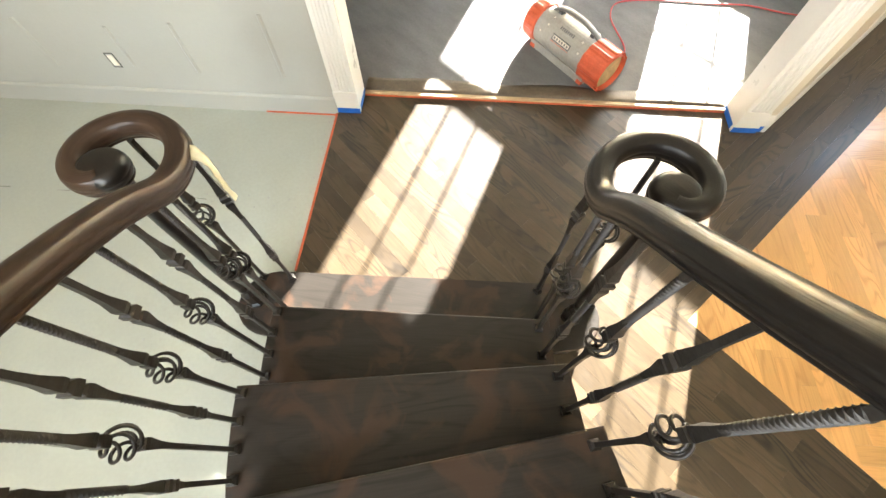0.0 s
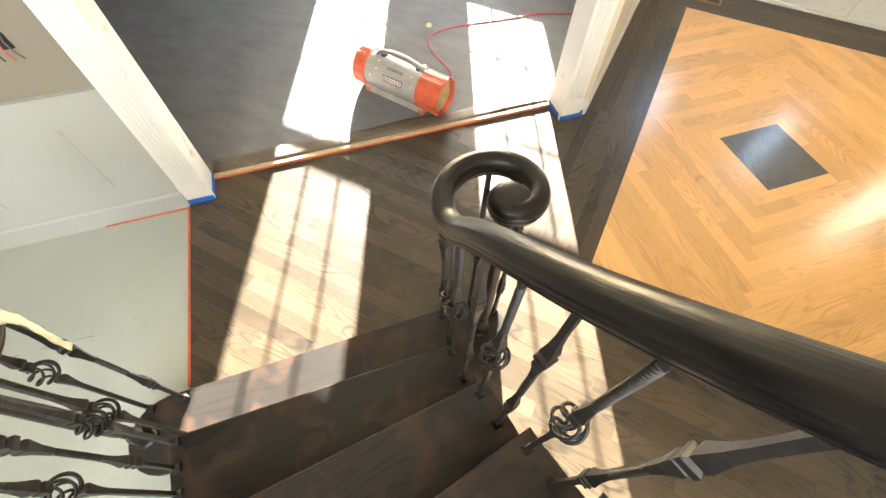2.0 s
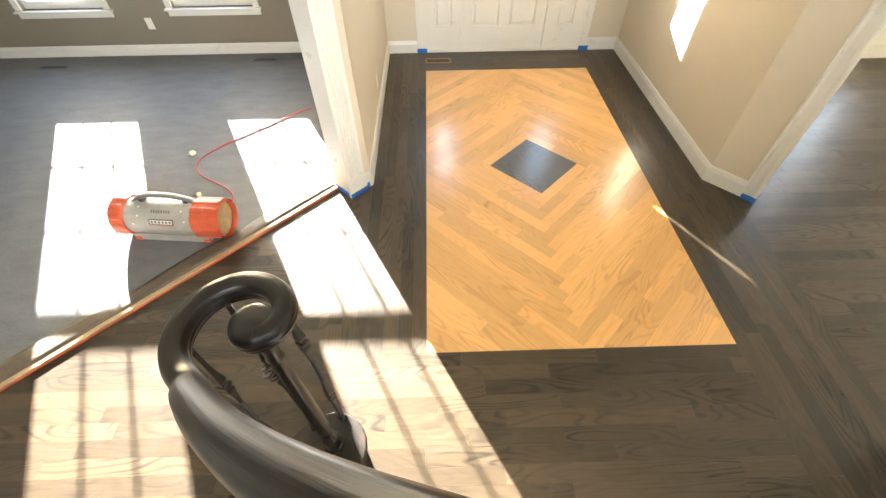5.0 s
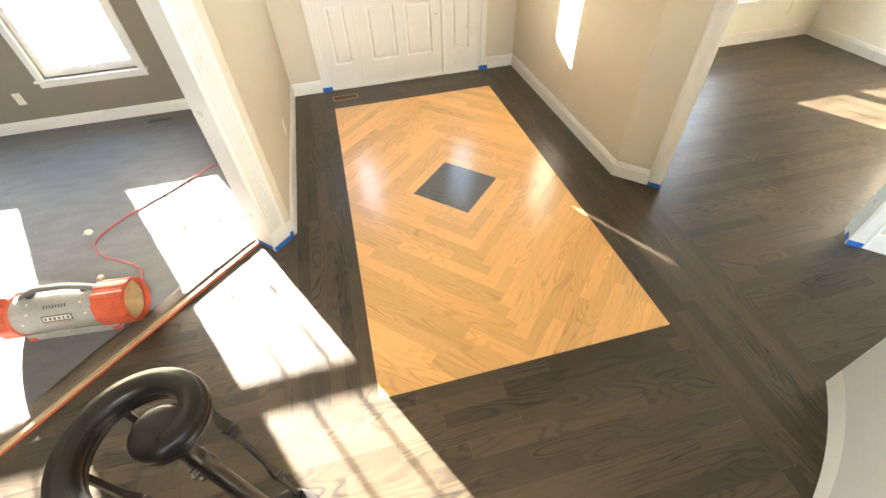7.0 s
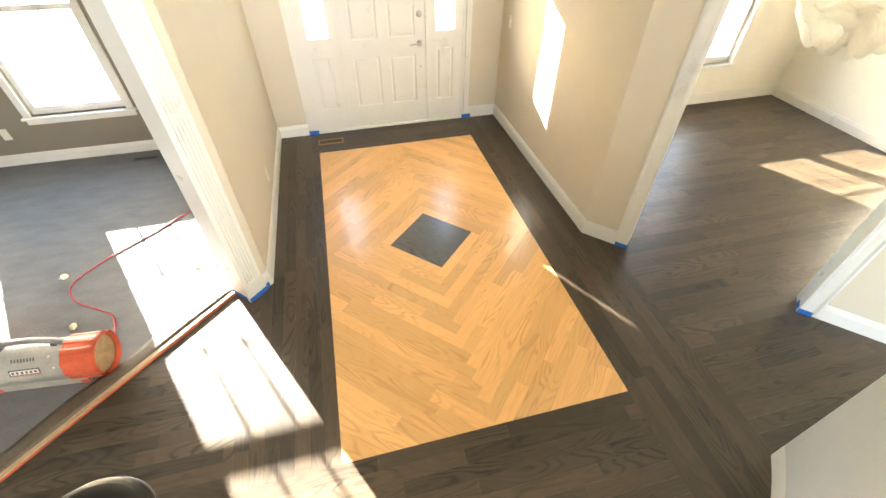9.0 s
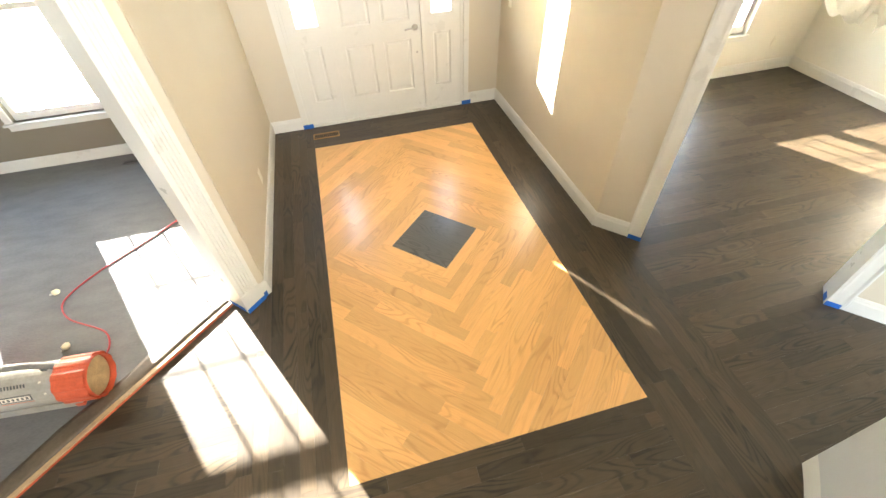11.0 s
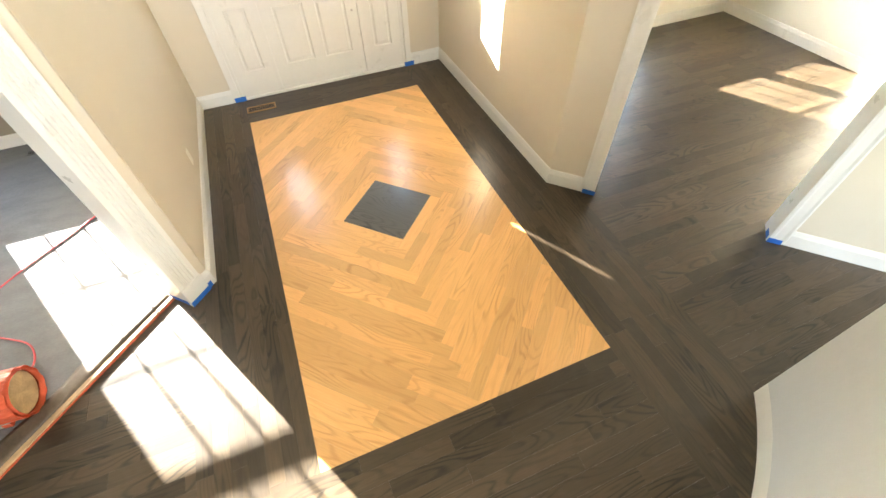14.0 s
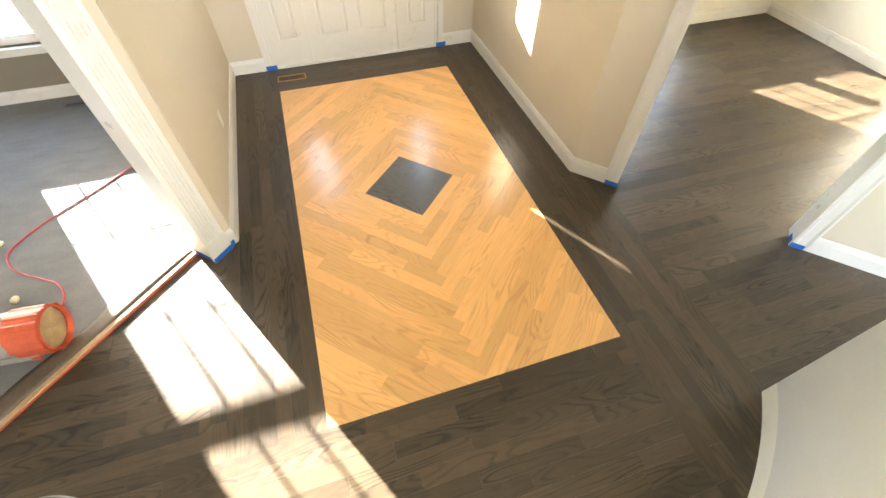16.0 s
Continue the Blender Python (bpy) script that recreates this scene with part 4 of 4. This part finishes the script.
for u, v in spots:
    q = O + U * (u + rr.uniform(-0.012, 0.012)) + V * (v + rr.uniform(-0.008, 0.008))
    if proto is None:
        proto = part("screw", lathe(bmesh.new(), [(0.0075, 0.0), (0.007, 0.0012), (0.0035, 0.0014), (0.0025, 0.0004)], None, 10), SCREW)
        tagged(proto, "small screw head set in the underlay board", "screw", "floor screws")
        proto.matrix_world = Matrix.Translation(q)
    else:
        copy_thing(proto, Matrix.Translation(q))

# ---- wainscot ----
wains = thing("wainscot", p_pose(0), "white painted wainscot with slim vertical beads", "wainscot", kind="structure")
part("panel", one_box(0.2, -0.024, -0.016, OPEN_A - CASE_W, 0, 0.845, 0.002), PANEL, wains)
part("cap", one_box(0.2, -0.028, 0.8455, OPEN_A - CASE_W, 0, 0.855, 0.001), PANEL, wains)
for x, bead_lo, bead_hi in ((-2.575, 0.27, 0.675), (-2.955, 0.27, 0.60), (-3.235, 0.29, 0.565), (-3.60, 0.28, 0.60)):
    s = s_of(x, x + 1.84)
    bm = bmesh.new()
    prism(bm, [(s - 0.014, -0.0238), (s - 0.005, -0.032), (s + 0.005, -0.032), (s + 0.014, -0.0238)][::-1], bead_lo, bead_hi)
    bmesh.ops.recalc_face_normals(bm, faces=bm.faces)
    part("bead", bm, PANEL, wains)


def wall_outlet(m, label, open_box=False):
    """A receptacle on a wall; x across, minus y out of the wall."""
    t = thing("wall_outlet", m, label, "wall outlet", "wall outlets")
    if open_box:
        part("box_rim", box(box(box(box(bmesh.new(), -0.027, -0.003, -0.05, -0.024, 0, 0.05), 0.024, -0.003, -0.05, 0.027, 0, 0.05), -0.024, -0.003, 0.047, 0.024, 0, 0.05), -0.024, -0.003, -0.05, 0.024, 0, -0.047), BLACK, t)
        part("receptacle", one_box(-0.017, -0.006, -0.036, 0.017, 0, 0.036, 0.003), IVORY, t)
    else:
        part("plate", one_box(-0.036, -0.006, -0.058, 0.036, 0, 0.058, 0.003), IVORY, t)
        for z in (-0.021, 0.021):
            part("socket", one_box(-0.015, -0.0085, z - 0.014, 0.015, -0.0062, z + 0.014, 0.002), IVORY, t)
    return t


wall_outlet(p_pose(s_of(-3.315, -1.475), 0.024, 0.337), "uncovered white outlet in a black-edged box on the wainscot", True)
wall_outlet(Matrix.Translation((LEFT, 2.50, 0.31)) @ Matrix.Rotation(radians(90), 4, "Z"), "small ivory outlet low on the beige wall")
wall_outlet(Matrix.Translation((-2.98, ROOM_Y, 0.35)), "ivory outlet on the taupe wall beside the window")
wall_outlet(Matrix.Translation((5.66, DIN_Y, 0.36)), "ivory outlet on the cream wall")
t = thing("light_switch", Matrix.Translation((RIGHT, 3.53, 1.12)) @ Matrix.Rotation(radians(-90), 4, "Z"), "white light switch on the beige foyer wall", "light switch")
part("plate", one_box(-0.035, -0.006, -0.058, 0.035, 0, 0.058, 0.003), IVORY, t)
part("toggle", one_box(-0.006, -0.016, -0.01, 0.006, -0.006, 0.014, 0.002), IVORY, t)
t = thing("junction_box", p_pose(s_of(-2.530, -0.645), 0.0, 1.105), "open junction box with loose wires on the beige wall", "junction box")
part("recess", one_box(-0.024, -0.003, -0.034, 0.024, 0, 0.034, 0.002), BLACK, t)
for k, (x, col) in enumerate(((-0.012, BLACK), (0.0, CORD), (0.012, DARK_PLASTIC))):
    pts = [Vector((x, -0.002, 0.02)), Vector((x * 1.5, -0.03, 0.015)), Vector((x * 2.5, -0.045, -0.02)), Vector((x * 3.0 + 0.01, -0.04, -0.06))]
    part("wire", sweep(bmesh.new(), smoothed([a.lerp(b, j / 4) for a, b in zip(pts, pts[1:]) for j in range(4)] + [pts[-1]]), ring_section(0.003, 6)), col, t)


# ---- masking tape ----
def tape(m, w, h=0.042, label="blue masking tape round the foot of the casing"):
    ob = part("masking_tape", one_box(0, -0.0022, 0.001, w, 0, h, 0.0006), TAPE)
    ob.matrix_world = m
    return tagged(ob, label, "masking tape", "masking tape strips")


OUT = 0.0285
tape(p_pose(OPEN_B - 0.003, OUT), CASE_W + 0.008)
tape(p_pose(OPEN_B + CASE_W + 0.006, 0.0165), 0.03, 0.05)
tape(p_pose(OPEN_A - CASE_W - 0.004, OUT), CASE_W + 0.008)
for s, sign in ((OPEN_B, 1), (OPEN_A, -1)):
    m = p_pose(s - (0.0005 if sign > 0 else -0.0005), OUT) @ Matrix.Rotation(radians(90), 4, "Z")
    if sign > 0:
        ob = tape(m, 0.195)
        ob.matrix_world = m @ Matrix.Translation((0, 0.0024, 0))
    else:
        ob = tape(m, 0.195)
        ob.matrix_world = m @ Matrix.Translation((0, -0.0002, 0))
tape(q_pose(QO_A - 0.095, 0.0235), 0.10)
tape(q_pose(QO_B + 0.001, 0.0235), 0.085)
m = q_pose(QO_B + 0.0005, 0.0235) @ Matrix.Rotation(radians(90), 4, "Z")
ob = tape(m, 0.10)
tape(Matrix.Translation((DOOR_A - CASE, DOOR_Y - 0.0205, 0)), CASE + 0.05, 0.05, "blue masking tape at the foot of the door frame")
tape(Matrix.Translation((DOOR_B - 0.02, DOOR_Y - 0.0205, 0)), CASE + 0.05, 0.05, "blue masking tape at the foot of the door frame")


# ---- floor vents ----
def floor_vent(x0, y0, w, d, z, mat, label, slats=12):
    t = thing("floor_vent", Matrix.Translation((x0, y0, z)), label, "floor vent", "floor vents")
    part("recess", one_box(0.012, 0.012, 0.0004, w - 0.012, d - 0.012, 0.0012), BLACK, t)
    fr = bmesh.new()
    for a in ((0, 0, w, 0.012), (0, d - 0.012, w, d), (0, 0.012, 0.012, d - 0.012), (w - 0.012, 0.012, w, d - 0.012)):
        box(fr, a[0], a[1], 0.0003, a[2], a[3], 0.005)
    part("frame", fr, mat, t)
    for k in range(slats):
        x = 0.014 + (w - 0.028) * (k + 0.5) / slats
        part("slat", one_box(x - 0.002, 0.0122, 0.0013, x + 0.002, d - 0.0122, 0.004), mat, t)
    return t


floor_vent(-0.005, 3.495, 0.28, 0.11, 0.0, BRASS, "brass floor vent in the dark boards by the door")
floor_vent(-1.93, 3.585, 0.26, 0.075, 0.018, DARK_PLASTIC, "dark metal floor vent under the window")
floor_vent(-4.24, 3.50, 0.30, 0.075, 0.018, DARK_PLASTIC, "dark metal floor vent under the window")

# ---- door hardware ----
lever = thing("door_lever", Matrix.Translation((1.254, DOOR_Y + 0.012, 0.905)), "brushed nickel lever handle on the front door", "door handle")
turn_y = Matrix.Rotation(radians(90), 4, "X")
part("rose", lathe(bmesh.new(), [(0.033, 0.0), (0.033, 0.006), (0.026, 0.012), (0.012, 0.016), (0.011, 0.045), (0.001, 0.047)], turn_y, 20), NICKEL, lever, smooth=True)
pts = [Vector((0, -0.042, 0)), Vector((-0.03, -0.05, 0.004)), Vector((-0.07, -0.05, 0.006)), Vector((-0.115, -0.045, -0.004))]
part("lever", sweep(bmesh.new(), smoothed([a.lerp(b, j / 5) for a, b in zip(pts, pts[1:]) for j in range(5)] + [pts[-1]]), ring_section(0.0085, 10)), NICKEL, lever, smooth=True)
bolt = thing("deadbolt", Matrix.Translation((1.257, DOOR_Y + 0.012, 1.19)), "brushed nickel deadbolt on the front door", "deadbolt")
part("rose", lathe(bmesh.new(), [(0.033, 0.0), (0.032, 0.010), (0.022, 0.016), (0.001, 0.017)], turn_y, 20), NICKEL, bolt, smooth=True)
part("thumb_turn", one_box(-0.006, -0.035, -0.018, 0.006, -0.016, 0.018, 0.003), NICKEL, bolt)
stop = thing("door_viewer", Matrix.Translation((1.26, DOOR_Y + 0.012, 0.66)), "small dark bolt hole cap on the front door", "bolt cap")
part("cap", lathe(bmesh.new(), [(0.011, 0.0), (0.011, 0.004), (0.006, 0.006), (0.001, 0.006)], turn_y, 14), NICKEL, stop)


# ---- air mover on the papered floor ----
fan = thing("air_mover", Matrix.Translation((-1.362, 0.950, 0.158)) @ Matrix.Rotation(radians(-5.5), 4, "Z"), "grey tubular air mover with orange ribbed end caps", "air mover")
roll = Matrix.Rotation(radians(-90), 4, "Y")
part("tube", lathe(bmesh.new(), [(0.118, 0.10), (0.122, 0.11), (0.122, 0.60), (0.118, 0.61)], roll, 40), GREY_PLASTIC, fan, smooth=False)


def end_cap(z0, z1, inner):
    bm = bmesh.new()
    n = 72
    rings = []
    prof = [(0.124, z0), (0.133, z0 + 0.008), (0.138, z0 + 0.03), (0.138, z1 - 0.02), (0.132, z1 - 0.004), (0.124, z1), (inner, z1), (inner - 0.002, z1 - 0.03)]
    for i, (r, z) in enumerate(prof):
        rib = 0.0055 if i in (2, 3) else 0.0
        rings.append([bm.verts.new(((r - (rib if (k // 3) % 2 else 0)) * math.cos(2 * math.pi * k / n), (r - (rib if (k // 3) % 2 else 0)) * math.sin(2 * math.pi * k / n), z)) for k in range(n)])
    for a, b in zip(rings, rings[1:]):
        for k in range(n):
            bm.faces.new((a[k], a[(k + 1) % n], b[(k + 1) % n], b[k]))
    bmesh.ops.recalc_face_normals(bm, faces=bm.faces)
    return bm


cap = end_cap(0.115, -0.005, 0.121)
bmesh.ops.transform(cap, verts=cap.verts, matrix=roll)
near_cap = part("end_cap", cap, ORANGE, fan, "orange ribbed plastic cap")
part("filter", lathe(bmesh.new(), [(0.1205, 0.020), (0.1205, 0.004), (0.115, 0.000), (0.001, -0.002)], roll, 36), TAN_FILTER, near_cap, "tan cloth filter in the cap")
cap = end_cap(0.595, 0.70, 0.112)
bmesh.ops.transform(cap, verts=cap.verts, matrix=roll)
far_cap = part("end_cap", cap, ORANGE, fan, "orange ribbed plastic cap")
part("grille", lathe(bmesh.new(), [(0.111, 0.68), (0.111, 0.675), (0.001, 0.674)], roll, 36), DARK_PLASTIC, far_cap)
base = bmesh.new()
prism(base, [(-0.62, -0.10), (-0.10, -0.10), (-0.08, 0.10), (-0.64, 0.10)], -0.140, -0.085)
bmesh.ops.recalc_face_normals(base, faces=base.faces)
part("base", base, GREY_PLASTIC, fan)
for x in (-0.60, -0.12):
    for y in (-0.085, 0.085):
        part("foot", one_box(x - 0.022, y - 0.02, -0.1405, x + 0.022, y + 0.02, -0.112, 0.004), ORANGE, fan, "small orange foot")
pts = [Vector((-0.565, 0.02, 0.116)), Vector((-0.53, 0.02, 0.143)), Vector((-0.44, 0.02, 0.172)), Vector((-0.30, 0.02, 0.172)), Vector((-0.20, 0.02, 0.148)), Vector((-0.135, 0.02, 0.118))]
part("carry_handle", sweep(bmesh.new(), smoothed([a.lerp(b, j / 5) for a, b in zip(pts, pts[1:]) for j in range(5)] + [pts[-1]]), [(-0.017, -0.009), (0.017, -0.009), (0.021, 0), (0.017, 0.008), (-0.017, 0.008), (-0.021, 0)]), HANDLE_GREY, fan, "darker grey moulded carry handle", smooth=True)

for x in (-0.50, -0.20):
    part("handle_bracket", one_box(x - 0.016, -0.002, 0.112, x + 0.016, 0.042, 0.142, 0.004), DARK_PLASTIC, fan, "dark bracket under the handle")


def on_tube(x, deg, w, h, mat, name, label, lift=0.0012, lean=0.0):
    """A thin label that hugs the tube; deg from the top towards the hall."""
    bm = bmesh.new()
    rows = []
    for k in range(7):
        a = radians(deg - math.degrees(h / 0.122) / 2 + math.degrees(h / 0.122) * k / 6)
        rows.append([bm.verts.new((x + s * w / 2 + lean * (k - 3) / 6, -(0.122 + lift) * math.sin(a), (0.122 + lift) * math.cos(a))) for s in (-1, 1)])
    for p, q in zip(rows, rows[1:]):
        bm.faces.new((p[0], q[0], q[1], p[1]))
    bmesh.ops.recalc_face_normals(bm, faces=bm.faces)
    ob = part(name, bm, mat, fan, label)
    return ob


on_tube(-0.345, 66, 0.165, 0.040, DARK_PLASTIC, "brand_plate", "dark badge with a pale bar")
on_tube(-0.345, 66, 0.150, 0.026, IVORY, "brand_bar", "pale bar on the badge", 0.0024)
for k in range(6):
    on_tube(-0.405 + 0.024 * k, 66, 0.013, 0.015, DARK_PLASTIC, "brand_stroke", "", 0.0036)
on_tube(-0.345, 79, 0.17, 0.004, ORANGE, "brand_rule", "thin orange rule")
for k in range(8):
    on_tube(-0.405 + 0.0165 * k, 33, 0.009, 0.020, DARK_PLASTIC, "marker_stroke", "", 0.0012, 0.003)
for x, d in ((-0.50, 48), (-0.50, 20), (-0.19, 62), (-0.21, 30), (-0.54, 75)):
    on_tube(x, d, 0.014, 0.012, IVORY, "paint_speck", "")


def tube_thing(name, pts, r, mat, label, category):
    pts = smoothed([a.lerp(b, j / 6) for a, b in zip(pts, pts[1:]) for j in range(6)] + [pts[-1]], 8)
    ob = part(name, sweep(bmesh.new(), pts, ring_section(r, 8)), mat, None, smooth=True)
    return tagged(ob, label, category)


Z = 0.024
tube_thing("power_cord", [Vector(q) for q in ((-0.66, 2.86, Z), (-0.94, 2.63, Z), (-1.19, 2.53, Z), (-1.385, 2.31, Z), (-1.64, 2.10, Z), (-1.83, 1.89, Z), (-1.90, 1.745, Z), (-1.80, 1.58, Z), (-1.62, 1.475, Z), (-1.48, 1.385, Z), (-1.43, 1.24, Z), (-1.45, 1.11, 0.05))], 0.0055, CORD, "red rubber power cord curling over the papered floor", "power cord")
for k, (x, y, a) in enumerate(((-1.955, 1.865, 30), (-1.715, 1.325, 75))):
    t = thing("cord_plug", Matrix.Translation((x, y, 0.018)) @ Matrix.Rotation(radians(a), 4, "Z"), "small tan plug lying on the papered floor", "plug", "cord plugs")
    part("body", lathe(bmesh.new(), [(0.012, -0.02), (0.020, -0.012), (0.021, 0.01), (0.015, 0.022), (0.006, 0.03)], Matrix.Translation((0, 0, 0.0212)) @ Matrix.Rotation(radians(90), 4, "Y"), 14), STRAP, t, smooth=True)
    for s in (-0.006, 0.006):
        part("prong", one_box(-0.036, s - 0.0008, 0.018, -0.019, s + 0.0008, 0.024), NICKEL, t)

# ---- strip of pale tape hanging from the outer scroll ----
hang = Vector((-1.386, -1.433, 1.186))
pts = [hang + Vector(q) for q in ((-0.004, 0.0, 0.0), (0.02, 0.018, 0.006), (0.05, 0.042, 0.004), (0.075, 0.059, -0.018), (0.094, 0.057, -0.062), (0.125, 0.054, -0.097), (0.156, 0.059, -0.118))]
pts = smoothed([a.lerp(b, j / 4) for a, b in zip(pts, pts[1:]) for j in range(4)] + [pts[-1]], 3)
bm = bmesh.new()
rows = []
for i, q in enumerate(pts):
    w = 0.009 + 0.014 * math.exp(-((i - 6) / 4.5) ** 2) + 0.0015 * math.sin(i * 1.7)
    d = Vector((0.6, -0.75, 0.25 * math.sin(i * 0.5))).normalized()
    rows.append([bm.verts.new(q + d * w * s) for s in (-1, -0.3, 0.4, 1)])
for a, b in zip(rows, rows[1:]):
    for k in range(3):
        bm.faces.new((a[k], b[k], b[k + 1], a[k + 1]))
ribbon = part("tape_strip", bm, STRAP, None, smooth=True)
ribbon.modifiers.new("thick", "SOLIDIFY").thickness = 0.0008
tagged(ribbon, "crumpled strip of pale yellow tape hanging from the handrail", "tape strip")

# ---- chandelier wrapped in plastic ----
lamp = thing("wrapped_chandelier", Matrix.Translation((4.33, 1.74, 0.10)), "hanging chandelier wrapped in crumpled white plastic", "chandelier")
part("rod", lathe(bmesh.new(), [(0.008, 1.9), (0.008, 2.60), (0.05, 2.62), (0.06, 2.65)], None, 12), NICKEL, lamp)
bm = bmesh.new()
bmesh.ops.create_icosphere(bm, subdivisions=5, radius=1.0)
for v in bm.verts:
    q = v.co.copy()
    turn = math.atan2(q.y, q.x)
    ring = Vector((math.cos(turn) * 1.6, math.sin(turn) * 1.6, q.z * 0.5))
    fold = abs(noise.noise(ring * 2.3)) * 0.55
    n2 = noise.noise(q * 2.4) * 0.14 + noise.noise(q * 7.0) * 0.06
    r = 1.08 - fold + n2
    tail = max(0.0, -q.z) * (0.30 * noise.noise(ring * 1.7 + Vector((5, 0, 0))) - 0.04)
    v.co = Vector((q.x * 0.47 * r, q.y * 0.52 * r, 1.63 + q.z * 0.38 + tail + 0.05 * noise.noise(q * 5.0)))
part("plastic_wrap", bm, SHEET, lamp, smooth=True)

# ---- floor boards ----
W = 0.0826
ctr = (RECT_W / 2 + 0.012, 1.655)
field = [(0.0, 0.0), (RECT_W, 0.0), (RECT_W, RECT_L), (0.0, RECT_L)]
h0 = 0.2525
strip(slab, -h0, h0, -h0, h0, ctr, 135, field, DUSTY_SHEEN_OAK, "centre_board")
for ring in range(32):
    lo, hi = h0 + ring * W, h0 + (ring + 1) * W
    for deg in (45, 135, 225, 315):
        u = -lo - rng.uniform(0, 0.8)
        first = True
        while u < hi:
            w = rng.uniform(0.45, 1.25)
            a, b = max(u, -lo), min(u + w, hi)
            if hi - b < 0.2:
                b = hi
            if b > a:
                strip(slab, a, b, lo, hi, ctr, deg, field, OAK)
            u = b if b > a else u + w
LONG = (0.4, 1.35)
boards(slab, [(-5 * W, 0.0), (0.0, 0.0), (0.0, 3.85), (-5 * W, 3.85)], 90, W, DARK_OAK, LONG, (0, 0))
boards(slab, [(-7 * W, 0.0), (-5 * W, 0.0), (-5 * W, EDGE - 5 * W), (-7 * W, EDGE - 7 * W)], 90, W, DARK_OAK, LONG, (0, 0))
boards(slab, [(RECT_W, -2.0), (RECT_W + 7 * W, -2.0), (RECT_W + 7 * W, 3.85), (RECT_W, 3.85)], 90, W, DARK_OAK, LONG, (RECT_W, 0))
boards(slab, [(0.0, RECT_L), (RECT_W, RECT_L), (RECT_W, 3.85), (0.0, 3.85)], 0, W, DARK_OAK, LONG, (0, RECT_L))
boards(slab, [(-1.1, -1.83), (RECT_W, -1.83), (RECT_W, 0.0), (-EDGE, 0.0), (-2.512, -0.417)], 0, W, DARK_OAK, LONG, (0, 0))
boards(slab, [(-EDGE, 0.0), (-7 * W, 0.0), (-7 * W, EDGE - 7 * W)], 0, W, DARK_OAK, LONG, (0, 0))
boards(slab, [(RECT_W + 7 * W, -1.4), (4.5, -1.4), (4.5, 3.5), (RECT_W + 7 * W, 3.5)], 0, W, DARK_OAK, LONG, (0, 0))
boards(slab, [(4.5, -1.2), (6.3, -1.2), (6.3, 3.5), (4.5, 3.5)], 0, W, DARK_OAK, LONG, (0, 0))
